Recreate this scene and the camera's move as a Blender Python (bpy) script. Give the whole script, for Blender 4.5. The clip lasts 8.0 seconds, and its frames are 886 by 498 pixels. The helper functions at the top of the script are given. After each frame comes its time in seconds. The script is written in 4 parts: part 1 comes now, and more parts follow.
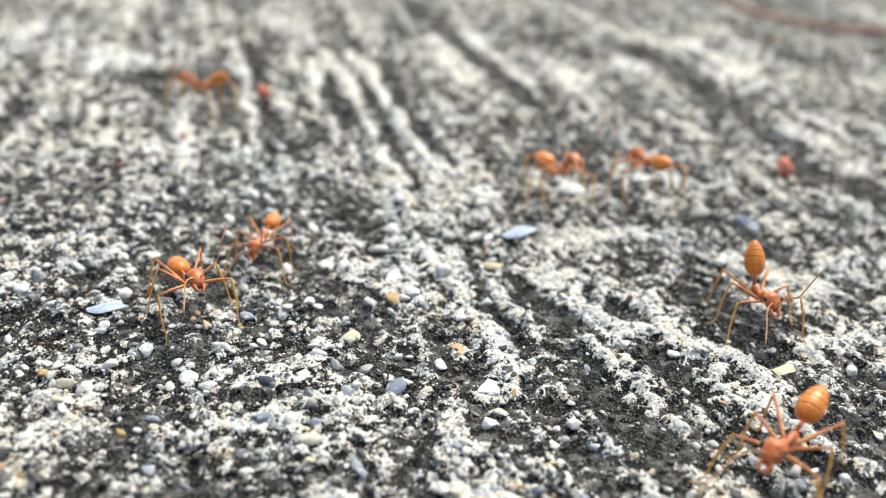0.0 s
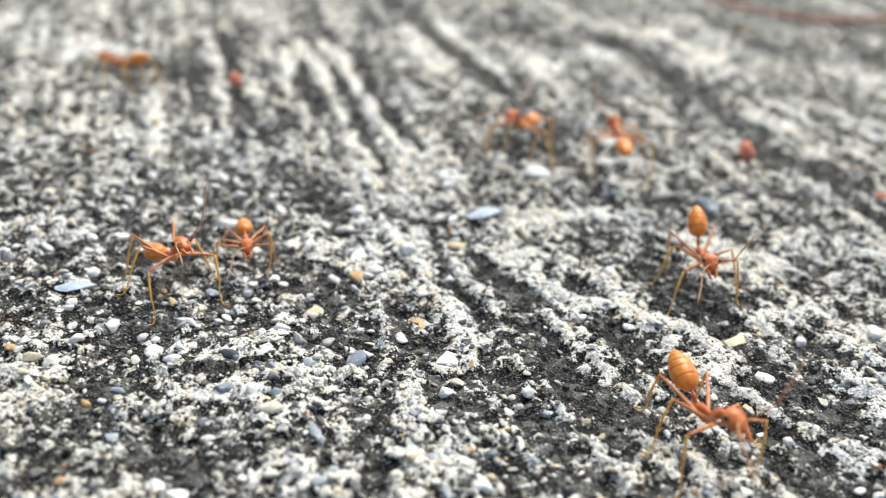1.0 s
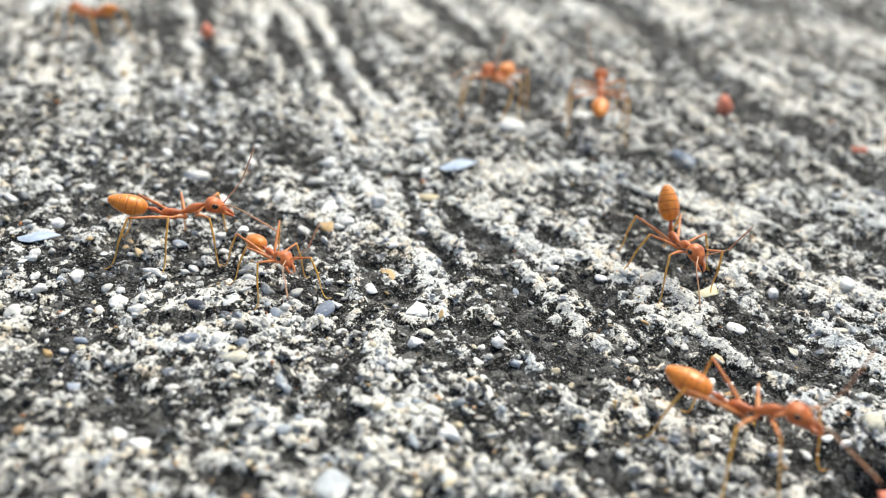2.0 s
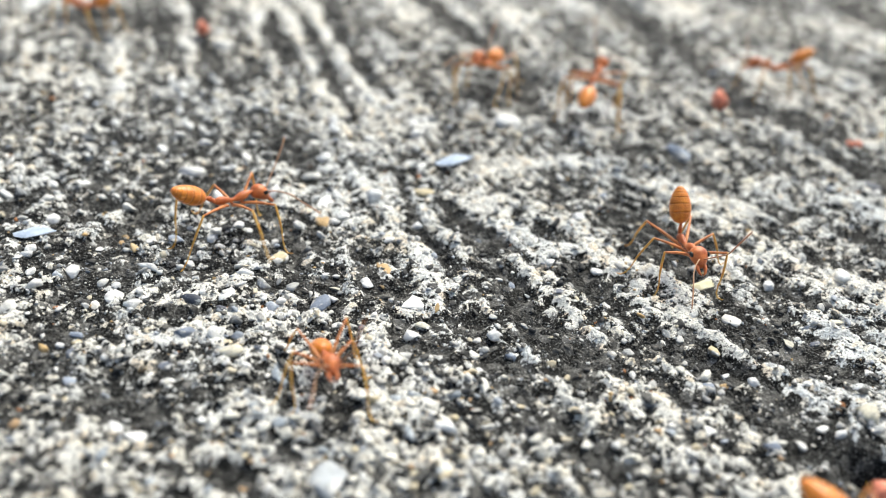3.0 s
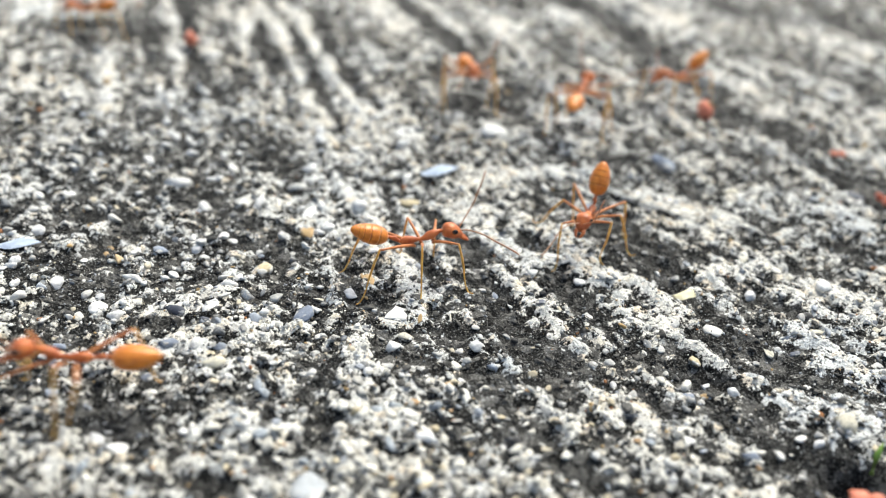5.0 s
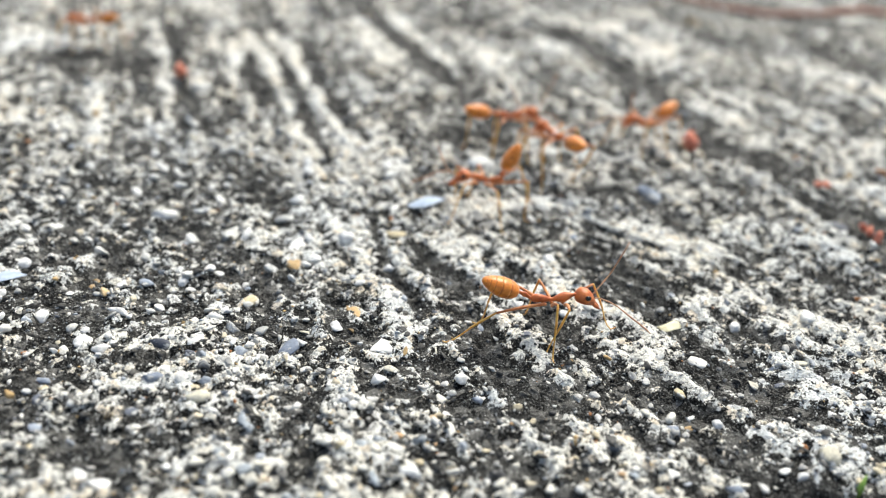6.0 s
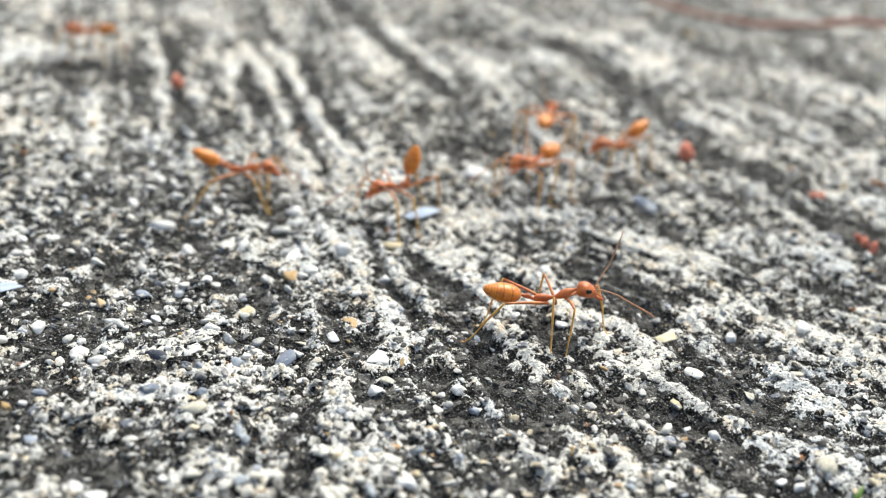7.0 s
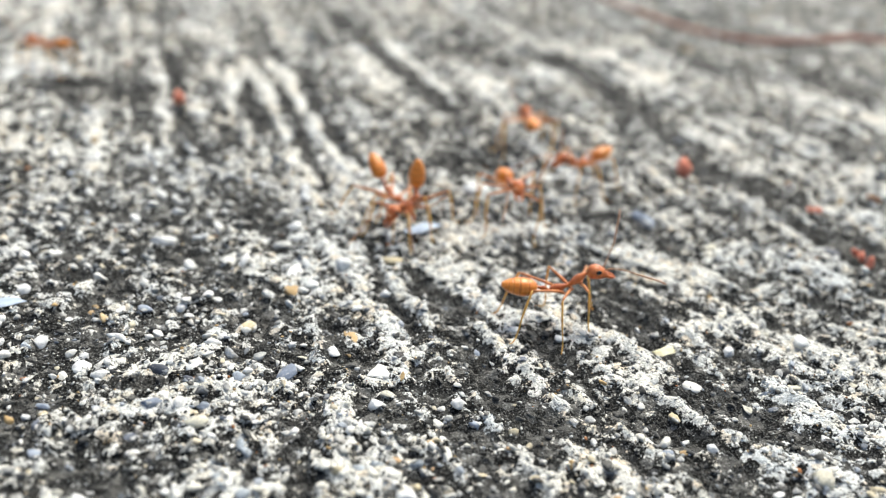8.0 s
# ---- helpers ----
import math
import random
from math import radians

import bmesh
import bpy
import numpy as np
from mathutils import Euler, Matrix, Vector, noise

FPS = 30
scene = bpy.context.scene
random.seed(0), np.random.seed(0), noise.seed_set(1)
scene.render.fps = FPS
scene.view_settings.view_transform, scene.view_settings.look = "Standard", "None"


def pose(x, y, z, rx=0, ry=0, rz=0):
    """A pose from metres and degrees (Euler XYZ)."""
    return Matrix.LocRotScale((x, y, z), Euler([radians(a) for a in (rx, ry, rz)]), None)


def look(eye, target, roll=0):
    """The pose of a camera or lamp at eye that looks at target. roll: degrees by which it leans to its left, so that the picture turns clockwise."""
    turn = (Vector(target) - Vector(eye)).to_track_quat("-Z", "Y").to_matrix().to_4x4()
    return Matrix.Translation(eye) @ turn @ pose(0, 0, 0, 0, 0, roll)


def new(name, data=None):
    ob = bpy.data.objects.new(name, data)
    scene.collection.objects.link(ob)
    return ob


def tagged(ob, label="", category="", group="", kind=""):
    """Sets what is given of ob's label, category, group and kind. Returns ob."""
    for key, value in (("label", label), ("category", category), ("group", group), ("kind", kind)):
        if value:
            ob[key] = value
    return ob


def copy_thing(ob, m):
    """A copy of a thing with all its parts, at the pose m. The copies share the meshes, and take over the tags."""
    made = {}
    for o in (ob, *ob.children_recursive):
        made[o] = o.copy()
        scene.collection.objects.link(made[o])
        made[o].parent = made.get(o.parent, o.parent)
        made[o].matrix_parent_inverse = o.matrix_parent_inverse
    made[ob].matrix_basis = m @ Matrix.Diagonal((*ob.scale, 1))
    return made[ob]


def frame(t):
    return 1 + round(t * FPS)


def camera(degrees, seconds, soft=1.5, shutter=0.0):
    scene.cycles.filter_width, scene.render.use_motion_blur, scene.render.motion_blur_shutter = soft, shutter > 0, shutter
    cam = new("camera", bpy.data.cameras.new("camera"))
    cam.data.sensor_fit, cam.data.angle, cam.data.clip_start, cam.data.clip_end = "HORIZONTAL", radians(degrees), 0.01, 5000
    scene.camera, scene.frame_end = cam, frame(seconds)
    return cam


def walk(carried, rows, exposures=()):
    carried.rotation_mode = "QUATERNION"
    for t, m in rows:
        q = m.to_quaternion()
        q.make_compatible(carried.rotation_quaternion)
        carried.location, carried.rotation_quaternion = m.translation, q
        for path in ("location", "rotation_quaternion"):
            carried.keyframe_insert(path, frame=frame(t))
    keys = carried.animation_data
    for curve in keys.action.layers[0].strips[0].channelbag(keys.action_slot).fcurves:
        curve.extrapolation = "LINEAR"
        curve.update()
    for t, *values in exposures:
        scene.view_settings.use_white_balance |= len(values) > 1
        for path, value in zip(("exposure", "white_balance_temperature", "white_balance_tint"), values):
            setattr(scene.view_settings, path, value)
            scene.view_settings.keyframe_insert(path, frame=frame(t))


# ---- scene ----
# The camera: a phone held low over rough concrete, millimetres turned into metres.
MM = 0.001
cam = camera(50.37, 8.0, soft=1.1, shutter=0.25)
cam.data.dof.use_dof = True
cam.data.dof.focus_distance = 0.0612
cam.data.dof.aperture_fstop = 29.0


def eye_pose(x, y, z, yaw, pitch, roll):
    return pose(x * MM, y * MM, z * MM, 90 + pitch, 0, yaw) @ pose(0, 0, 0, 0, 0, roll)


PATH = [
    (0, 0, 0, 34, 0, -26, 4),
    (0.5, 0.157, -0.551, 33.901, -0.17, -25.989, 3.999),
    (0.8, 0.9, -1.517, 33.56, -0.344, -25.856, 3.91),
    (1, 1.867, -2.055, 33.587, -0.948, -26.129, 4.078),
    (1.5, 2.375, -1.256, 32.496, -1.645, -27.331, 4.31),
    (1.7, 2.703, -1.483, 32.503, -2.167, -28.246, 4.754),
    (3, 2.984, -1.926, 32.18, -2.424, -28.311, 4.546),
    (3.5, 3.086, -2.014, 32.083, -2.464, -28.287, 4.571),
    (4, 3.255, -1.898, 32.066, -2.552, -28.34, 4.583),
    (4.5, 3.406, -2.03, 32.275, -2.663, -28.298, 4.642),
    (6, 4.101, -2.198, 33.093, -3.169, -26.17, 4.716),
    (6.5, 4.078, -2.135, 33.119, -3.343, -25.759, 4.809),
    (7, 4.076, -2.273, 33.208, -3.364, -25.548, 4.767),
    (7.5, 4.091, -2.455, 33.38, -3.366, -25.176, 4.745),
    (8, 3.989, -2.768, 33.467, -3.341, -24.661, 4.722),
]
walk(cam, [(row[0], eye_pose(*row[1:])) for row in PATH], exposures=[(0.0, 0.86, 6500, 3), (8.0, 0.86, 6500, 3)])

# ---- light: a bright, thinly overcast day ----
world = bpy.data.worlds.new("overcast_sky")
scene.world = world
world.use_nodes = True
wn = world.node_tree.nodes
sky = wn.new("ShaderNodeTexSky")
sky.sky_type = "NISHITA"
sky.sun_disc = False
sky.sun_elevation = radians(58)
sky.sun_rotation = radians(30)
sky.air_density = 1.0
sky.dust_density = 6.0
sky.ozone_density = 1.0
wn["Background"].inputs["Strength"].default_value = 0.12
world.node_tree.links.new(sky.outputs["Color"], wn["Background"].inputs["Color"])
sun = new("sun", bpy.data.lights.new("sun", "SUN"))
sun.data.energy = 1.5
sun.data.angle = radians(22)
sun.data.color = (1.0, 0.97, 0.9)
sun.matrix_world = look((0.3, 0.5, 1.0), (0, 0, 0))


# ---- materials ----
def material(name):
    m = bpy.data.materials.new(name)
    m.use_nodes = True
    nodes, links = m.node_tree.nodes, m.node_tree.links
    return m, nodes, links, nodes["Principled BSDF"]


def node(nodes, kind, **values):
    n = nodes.new(kind)
    for key, value in values.items():
        n.inputs[key.replace("_", " ")].default_value = value
    return n


def ramp(nodes, stops, constant=False):
    n = nodes.new("ShaderNodeValToRGB")
    el = n.color_ramp.elements
    n.color_ramp.interpolation = "CONSTANT" if constant else "LINEAR"
    while len(el) < len(stops):
        el.new(0.5)
    for e, (at, col) in zip(el, stops):
        e.position, e.color = at, (*col, 1)
    return n


def mixer(nodes, links, fac, a, b, kind="MIX"):
    n = nodes.new("ShaderNodeMix")
    n.data_type, n.blend_type = "RGBA", kind
    for value, socket in ((fac, n.inputs[0]), (a, n.inputs[6]), (b, n.inputs[7])):
        if isinstance(value, (int, float)):
            socket.default_value = value
        elif isinstance(value, tuple):
            socket.default_value = (*value, 1)
        else:
            links.new(value, socket)
    return n.outputs[2]


def maths(nodes, links, op, a, b=0.0):
    n = nodes.new("ShaderNodeMath")
    n.operation = op
    for value, socket in ((a, n.inputs[0]), (b, n.inputs[1])):
        if isinstance(value, (int, float)):
            socket.default_value = value
        else:
            links.new(value, socket)
    return n.outputs[0]


def noise_of(nodes, links, co, scale, detail=3.0, rough=0.6):
    n = node(nodes, "ShaderNodeTexNoise", Scale=scale, Detail=detail, Roughness=rough)
    links.new(co, n.inputs["Vector"])
    return n.outputs["Fac"]


def cells_of(nodes, links, co, scale):
    n = node(nodes, "ShaderNodeTexVoronoi", Scale=scale)
    links.new(co, n.inputs["Vector"])
    part_ = nodes.new("ShaderNodeSeparateColor")
    links.new(n.outputs["Color"], part_.inputs[0])
    return n.outputs["Distance"], part_.outputs[0], part_.outputs[1]


def concrete_material():
    """Weathered concrete: sand in cement, pale lime crust on the high parts, black growth and some painted shade in the
    hollows.
    """
    m, nodes, links, bsdf = material("weathered_concrete")

    def centred(value, weight):
        return maths(nodes, links, "MULTIPLY", maths(nodes, links, "SUBTRACT", value, 0.5), weight)

    co = nodes.new("ShaderNodeTexCoord").outputs["Object"]
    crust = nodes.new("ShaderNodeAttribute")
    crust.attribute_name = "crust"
    fine = noise_of(nodes, links, co, 2400, 5, 0.72)
    mid = noise_of(nodes, links, co, 650, 4, 0.65)
    broad = noise_of(nodes, links, co, 80, 3, 0.6)
    speck = noise_of(nodes, links, co, 7000, 3, 0.65)
    far_a, pick_a, hue_a = cells_of(nodes, links, co, 1500)
    far_b, pick_b, _ = cells_of(nodes, links, co, 3600)
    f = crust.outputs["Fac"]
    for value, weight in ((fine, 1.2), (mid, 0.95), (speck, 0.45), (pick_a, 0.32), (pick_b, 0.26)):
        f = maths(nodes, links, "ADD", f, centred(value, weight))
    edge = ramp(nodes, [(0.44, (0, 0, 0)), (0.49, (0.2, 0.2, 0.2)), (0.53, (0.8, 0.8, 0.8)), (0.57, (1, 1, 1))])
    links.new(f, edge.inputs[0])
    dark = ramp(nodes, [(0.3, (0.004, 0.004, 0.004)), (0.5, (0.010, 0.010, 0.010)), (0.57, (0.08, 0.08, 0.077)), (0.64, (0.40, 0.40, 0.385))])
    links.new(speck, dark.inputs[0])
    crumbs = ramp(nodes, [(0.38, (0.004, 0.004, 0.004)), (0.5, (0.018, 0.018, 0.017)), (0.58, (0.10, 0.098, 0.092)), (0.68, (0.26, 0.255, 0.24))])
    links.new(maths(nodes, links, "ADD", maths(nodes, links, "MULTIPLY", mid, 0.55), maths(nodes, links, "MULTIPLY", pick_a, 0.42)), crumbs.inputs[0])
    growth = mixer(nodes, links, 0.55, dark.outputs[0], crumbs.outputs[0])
    pale = ramp(nodes, [(0.30, (0.40, 0.395, 0.375)), (0.46, (0.74, 0.735, 0.71)), (0.60, (0.90, 0.895, 0.87))])
    links.new(speck, pale.inputs[0])
    tint = ramp(nodes, [(0.35, (0.95, 0.975, 0.99)), (0.6, (1.0, 0.98, 0.925))])
    links.new(broad, tint.inputs[0])
    body = mixer(nodes, links, 1.0, pale.outputs[0], tint.outputs[0], "MULTIPLY")
    hue = ramp(nodes, [(0.0, (1.0, 1.0, 1.0)), (0.55, (0.72, 0.72, 0.73)), (0.7, (0.92, 0.82, 0.66)), (0.82, (0.62, 0.66, 0.72)), (0.92, (0.9, 0.68, 0.42))], True)
    links.new(hue_a, hue.inputs[0])
    body = mixer(nodes, links, 0.42, body, hue.outputs[0], "MULTIPLY")
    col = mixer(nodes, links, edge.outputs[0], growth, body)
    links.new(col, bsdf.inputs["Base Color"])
    bsdf.inputs["Roughness"].default_value = 0.8
    bsdf.inputs["Specular IOR Level"].default_value = 0.12
    relief = maths(nodes, links, "SUBTRACT", fine, maths(nodes, links, "MULTIPLY", far_a, 0.55))
    relief = maths(nodes, links, "SUBTRACT", relief, maths(nodes, links, "MULTIPLY", far_b, 0.35))
    relief = maths(nodes, links, "ADD", relief, maths(nodes, links, "MULTIPLY", speck, 0.35))
    bump = node(nodes, "ShaderNodeBump", Strength=1.0, Distance=0.0003)
    links.new(relief, bump.inputs["Height"])
    links.new(bump.outputs[0], bsdf.inputs["Normal"])
    return m


def grain_material(name, stops, per_island, dirt=0.2):
    """Small stones set in the concrete; each takes one colour, dulled by black growth where it grows."""
    m, nodes, links, bsdf = material(name)
    co = nodes.new("ShaderNodeTexCoord").outputs["Object"]
    pick = nodes.new("ShaderNodeNewGeometry").outputs["Random Per Island"] if per_island else nodes.new("ShaderNodeObjectInfo").outputs["Random"]
    base = ramp(nodes, stops, True)
    links.new(pick, base.inputs[0])
    scale = 2500 if per_island else 2200
    veins = noise_of(nodes, links, co, scale, 4, 0.65)
    tone = ramp(nodes, [(0.3, (0.62, 0.62, 0.62)), (0.6, (1.0, 1.0, 1.0))])
    links.new(veins, tone.inputs[0])
    col = mixer(nodes, links, 1.0, base.outputs[0], tone.outputs[0], "MULTIPLY")
    grime = noise_of(nodes, links, co, 1100, 4, 0.7)
    if per_island:
        film = nodes.new("ShaderNodeAttribute")
        film.attribute_name = "film"
        level = maths(nodes, links, "ADD", grime, film.outputs["Fac"])
    else:
        level = maths(nodes, links, "ADD", grime, dirt)
    cover = ramp(nodes, [(0.66, (0, 0, 0)), (0.82, (1, 1, 1))])
    links.new(level, cover.inputs[0])
    stain = ramp(nodes, [(0.35, (0.018, 0.018, 0.017)), (0.65, (0.13, 0.127, 0.118))])
    links.new(veins, stain.inputs[0])
    col = mixer(nodes, links, cover.outputs[0], col, stain.outputs[0])
    if not per_island:
        lime = ramp(nodes, [(0.53, (0, 0, 0)), (0.62, (0.9, 0.9, 0.9))])
        links.new(noise_of(nodes, links, co, 1700, 4, 0.7), lime.inputs[0])
        col = mixer(nodes, links, lime.outputs[0], col, (0.66, 0.655, 0.63))
    links.new(col, bsdf.inputs["Base Color"])
    bsdf.inputs["Roughness"].default_value = 0.6
    bsdf.inputs["Specular IOR Level"].default_value = 0.25
    bump = node(nodes, "ShaderNodeBump", Strength=0.9, Distance=0.00012)
    links.new(veins, bump.inputs["Height"])
    links.new(bump.outputs[0], bsdf.inputs["Normal"])
    return m


def chitin_material(name, low, high, rough, scatter=0.25, bands=False, down=0.08):
    """Waxy, slightly see-through insect shell under a fine pale down."""
    m, nodes, links, bsdf = material(name)
    co = nodes.new("ShaderNodeTexCoord").outputs["Object"]
    mott = noise_of(nodes, links, co, 1700, 4, 0.65)
    col = ramp(nodes, [(0.36, low), (0.64, high)])
    links.new(mott, col.inputs[0])
    out = col.outputs[0]
    if bands:
        seam = nodes.new("ShaderNodeAttribute")
        seam.attribute_name = "seam"
        out = mixer(nodes, links, seam.outputs["Fac"], out, (0.18, 0.045, 0.012))
    links.new(out, bsdf.inputs["Base Color"])
    bsdf.inputs["Roughness"].default_value = rough
    bsdf.inputs["Subsurface Weight"].default_value = scatter
    bsdf.inputs["Subsurface Radius"].default_value = (1.0, 0.45, 0.15)
    bsdf.inputs["Subsurface Scale"].default_value = 0.0004
    bsdf.inputs["Sheen Weight"].default_value = down
    bsdf.inputs["Sheen Roughness"].default_value = 0.45
    bsdf.inputs["Sheen Tint"].default_value = (1.0, 0.84, 0.78, 1)
    hair = noise_of(nodes, links, co, 9000, 2, 0.5)
    bump = node(nodes, "ShaderNodeBump", Strength=0.6, Distance=0.00003)
    links.new(hair, bump.inputs["Height"])
    links.new(bump.outputs[0], bsdf.inputs["Normal"])
    return m


def dry_material(name, low, high, rough=0.75):
    m, nodes, links, bsdf = material(name)
    co = nodes.new("ShaderNodeTexCoord").outputs["Object"]
    mott = noise_of(nodes, links, co, 1500, 4, 0.65)
    col = ramp(nodes, [(0.3, low), (0.7, high)])
    links.new(mott, col.inputs[0])
    links.new(col.outputs[0], bsdf.inputs["Base Color"])
    bsdf.inputs["Roughness"].default_value = rough
    bump = node(nodes, "ShaderNodeBump", Strength=0.5, Distance=0.00005)
    links.new(mott, bump.inputs["Height"])
    links.new(bump.outputs[0], bsdf.inputs["Normal"])
    return m


CONCRETE = concrete_material()
MIXED = [(0.0, (0.80, 0.79, 0.76)), (0.30, (0.62, 0.61, 0.58)), (0.50, (0.36, 0.36, 0.35)), (0.62, (0.06, 0.06, 0.06)), (0.78, (0.16, 0.18, 0.21)),
         (0.85, (0.42, 0.45, 0.50)), (0.90, (0.58, 0.52, 0.40)), (0.96, (0.52, 0.36, 0.17)), (0.985, (0.42, 0.19, 0.08))]
SAND = grain_material("mixed_sand", MIXED, True)
PALE_MIX = [(0.0, (0.84, 0.835, 0.81)), (0.42, (0.72, 0.71, 0.68)), (0.60, (0.50, 0.50, 0.48)), (0.74, (0.24, 0.25, 0.26)), (0.83, (0.44, 0.48, 0.54)), (0.89, (0.66, 0.60, 0.46)),
            (0.96, (0.58, 0.44, 0.26))]
GRAVEL = grain_material("pale_gravel", PALE_MIX, True)
CREAM_MIX = [(0.0, (0.80, 0.775, 0.70)), (0.34, (0.68, 0.655, 0.58)), (0.52, (0.44, 0.43, 0.40)), (0.66, (0.17, 0.165, 0.155)), (0.80, (0.42, 0.46, 0.50)), (0.86, (0.64, 0.56, 0.40)),
             (0.95, (0.54, 0.36, 0.20))]
NEAR_GRAVEL = grain_material("cream_gravel", CREAM_MIX, True)
PEBBLE_MIXED = grain_material("mixed_pebble", MIXED, False)
PEBBLE_WHITE = grain_material("white_quartz", [(0.0, (0.86, 0.855, 0.83)), (0.5, (0.80, 0.80, 0.79)), (0.8, (0.70, 0.69, 0.65))], False, 0.0)
PEBBLE_BLUE = grain_material("blue_slate", [(0.0, (0.26, 0.30, 0.38)), (0.35, (0.16, 0.18, 0.23)), (0.6, (0.36, 0.41, 0.50)), (0.85, (0.10, 0.11, 0.14))], False)
PEBBLE_PALE = grain_material("pale_slate", [(0.0, (0.50, 0.53, 0.56)), (0.5, (0.55, 0.57, 0.58))], False)
PEBBLE_DARK = grain_material("dark_basalt", [(0.0, (0.035, 0.035, 0.037)), (0.5, (0.06, 0.06, 0.065))], False)
PEBBLE_OCHRE = grain_material("ochre_stone", [(0.0, (0.68, 0.58, 0.38)), (0.3, (0.72, 0.68, 0.55)), (0.58, (0.60, 0.41, 0.20)), (0.72, (0.74, 0.70, 0.58))], False)
SHELL = chitin_material("red_brown_shell", (0.37, 0.076, 0.016), (0.62, 0.185, 0.045), 0.40, 0.12)
AMBER = chitin_material("amber_shell", (0.53, 0.15, 0.014), (0.77, 0.275, 0.03), 0.32, 0.3, True, 0.18)
LIMB = chitin_material("red_brown_limb", (0.40, 0.115, 0.03), (0.62, 0.25, 0.08), 0.45, 0.12)
SHIN = chitin_material("yellow_limb", (0.58, 0.28, 0.04), (0.80, 0.48, 0.11), 0.42, 0.2)
FEELER = chitin_material("brown_feeler", (0.34, 0.17, 0.09), (0.50, 0.29, 0.17), 0.5)
EYE = chitin_material("black_eye", (0.008, 0.007, 0.006), (0.02, 0.016, 0.014), 0.2, 0.0, down=0.0)
HUSK = dry_material("pale_husk", (0.66, 0.59, 0.34), (0.80, 0.76, 0.56), 0.6)
FLAKE = dry_material("pale_blue_flake", (0.31, 0.38, 0.50), (0.47, 0.54, 0.64), 0.8)
CRUMB = dry_material("brick_red_crumb", (0.56, 0.15, 0.085), (0.74, 0.29, 0.19), 0.7)
TWIG = dry_material("red_brown_stem", (0.30, 0.13, 0.095), (0.46, 0.24, 0.18), 0.8)
LEAF = dry_material("green_shoot", (0.10, 0.22, 0.03), (0.24, 0.36, 0.06), 0.5)


# ---- shape of the ground, in millimetres ----
def lattice(ix, iy, seed):
    h = (ix.astype(np.int64) * 374761393 + iy.astype(np.int64) * 668265263 + seed * 1442695041) & 0xFFFFFFFF
    h = ((h ^ (h >> 13)) * 1274126177) & 0xFFFFFFFF
    return ((h ^ (h >> 16)) & 0xFFFF) / 65535.0


def value_noise(x, y, size, seed):
    u, v = x / size, y / size
    iu, iv = np.floor(u), np.floor(v)
    fu, fv = u - iu, v - iv
    fu, fv = fu * fu * (3 - 2 * fu), fv * fv * (3 - 2 * fv)
    a, b = lattice(iu, iv, seed), lattice(iu + 1, iv, seed)
    c, d = lattice(iu, iv + 1, seed), lattice(iu + 1, iv + 1, seed)
    return (a + (b - a) * fu) * (1 - fv) + (c + (d - c) * fu) * fv


def layered(x, y, size, seed, layers=3):
    total, weight = 0.0, 0.0
    for k in range(layers):
        w = 0.55**k
        turn = 0.7 + 1.3 * k
        xr, yr = x * math.cos(turn) - y * math.sin(turn), x * math.sin(turn) + y * math.cos(turn)
        total, weight = total + w * value_noise(xr + 91.7, yr + 37.1, size / 2.03**k, seed + k), weight + w
    return total / weight


# Raised pale streaks left by the broom: ends, half width, strength.
NEAR_RIDGES = [
    (4.1, 55.3, 5.3, 50.2, 0.48, 0.7), (-12.8, 46.4, -11.4, 48.9, 0.54, 0.6), (-11.4, 48.9, -8.9, 52.2, 0.61, 0.6), (-12.2, 43.9, -8, 45.1, 0.73, 1), (-5.8, 39.9, -3.7, 38.5, 0.77, 0.6),
    (-3.7, 38.5, -1.6, 37.7, 0.82, 0.6), (1.4, 39.1, 4.9, 38.1, 0.71, 0.5), (-9.3, 46.9, -5.2, 47.2, 0.82, 0.5), (17, 57.6, 18.5, 55.6, 0.92, 1), (20.5, 55.4, 21.8, 52.3, 0.69, 1.1),
    (11.2, 54.8, 13.2, 49.4, 0.45, 1), (13.2, 49.4, 15, 47.4, 0.53, 1), (18.1, 52.1, 20.3, 49.5, 0.99, 0.7), (34, 57.6, 35.8, 54.6, 1.12, 0.8), (35.8, 54.6, 39.1, 52.8, 1.22, 0.8),
]
NEAR_RIDGES_B = [
    (30.7, 50.1, 32, 47.2, 1.16, 0.9), (32, 47.2, 34.4, 45.6, 1.31, 0.9), (28.8, 43.5, 31.3, 40.2, 1.22, 0.7), (14.9, 43, 17.5, 40.9, 1.02, 0.7), (17.5, 40.9, 19.4, 39.7, 1, 0.7),
    (8.4, 51.2, 8.8, 46.9, 0.44, 0.6), (-2.4, 47.5, 0.9, 45.3, 0.8, 0.5), (4.8, 42.2, 7.1, 39.3, 0.71, 0.5), (23.3, 52.2, 25.2, 56.7, 0.55, 0.6), (25.2, 56.7, 30.7, 60.7, 0.84, 0.6),
    (4.8, 35.6, 7.7, 34.5, 1.47, 0.6), (19.6, 37.1, 23.4, 34.8, 1.49, 0.5), (-14.8, 34.5, -10.8, 32.3, 0.84, 0.5), (-4.3, 34.9, -1.6, 32.2, 0.84, 0.5),
]
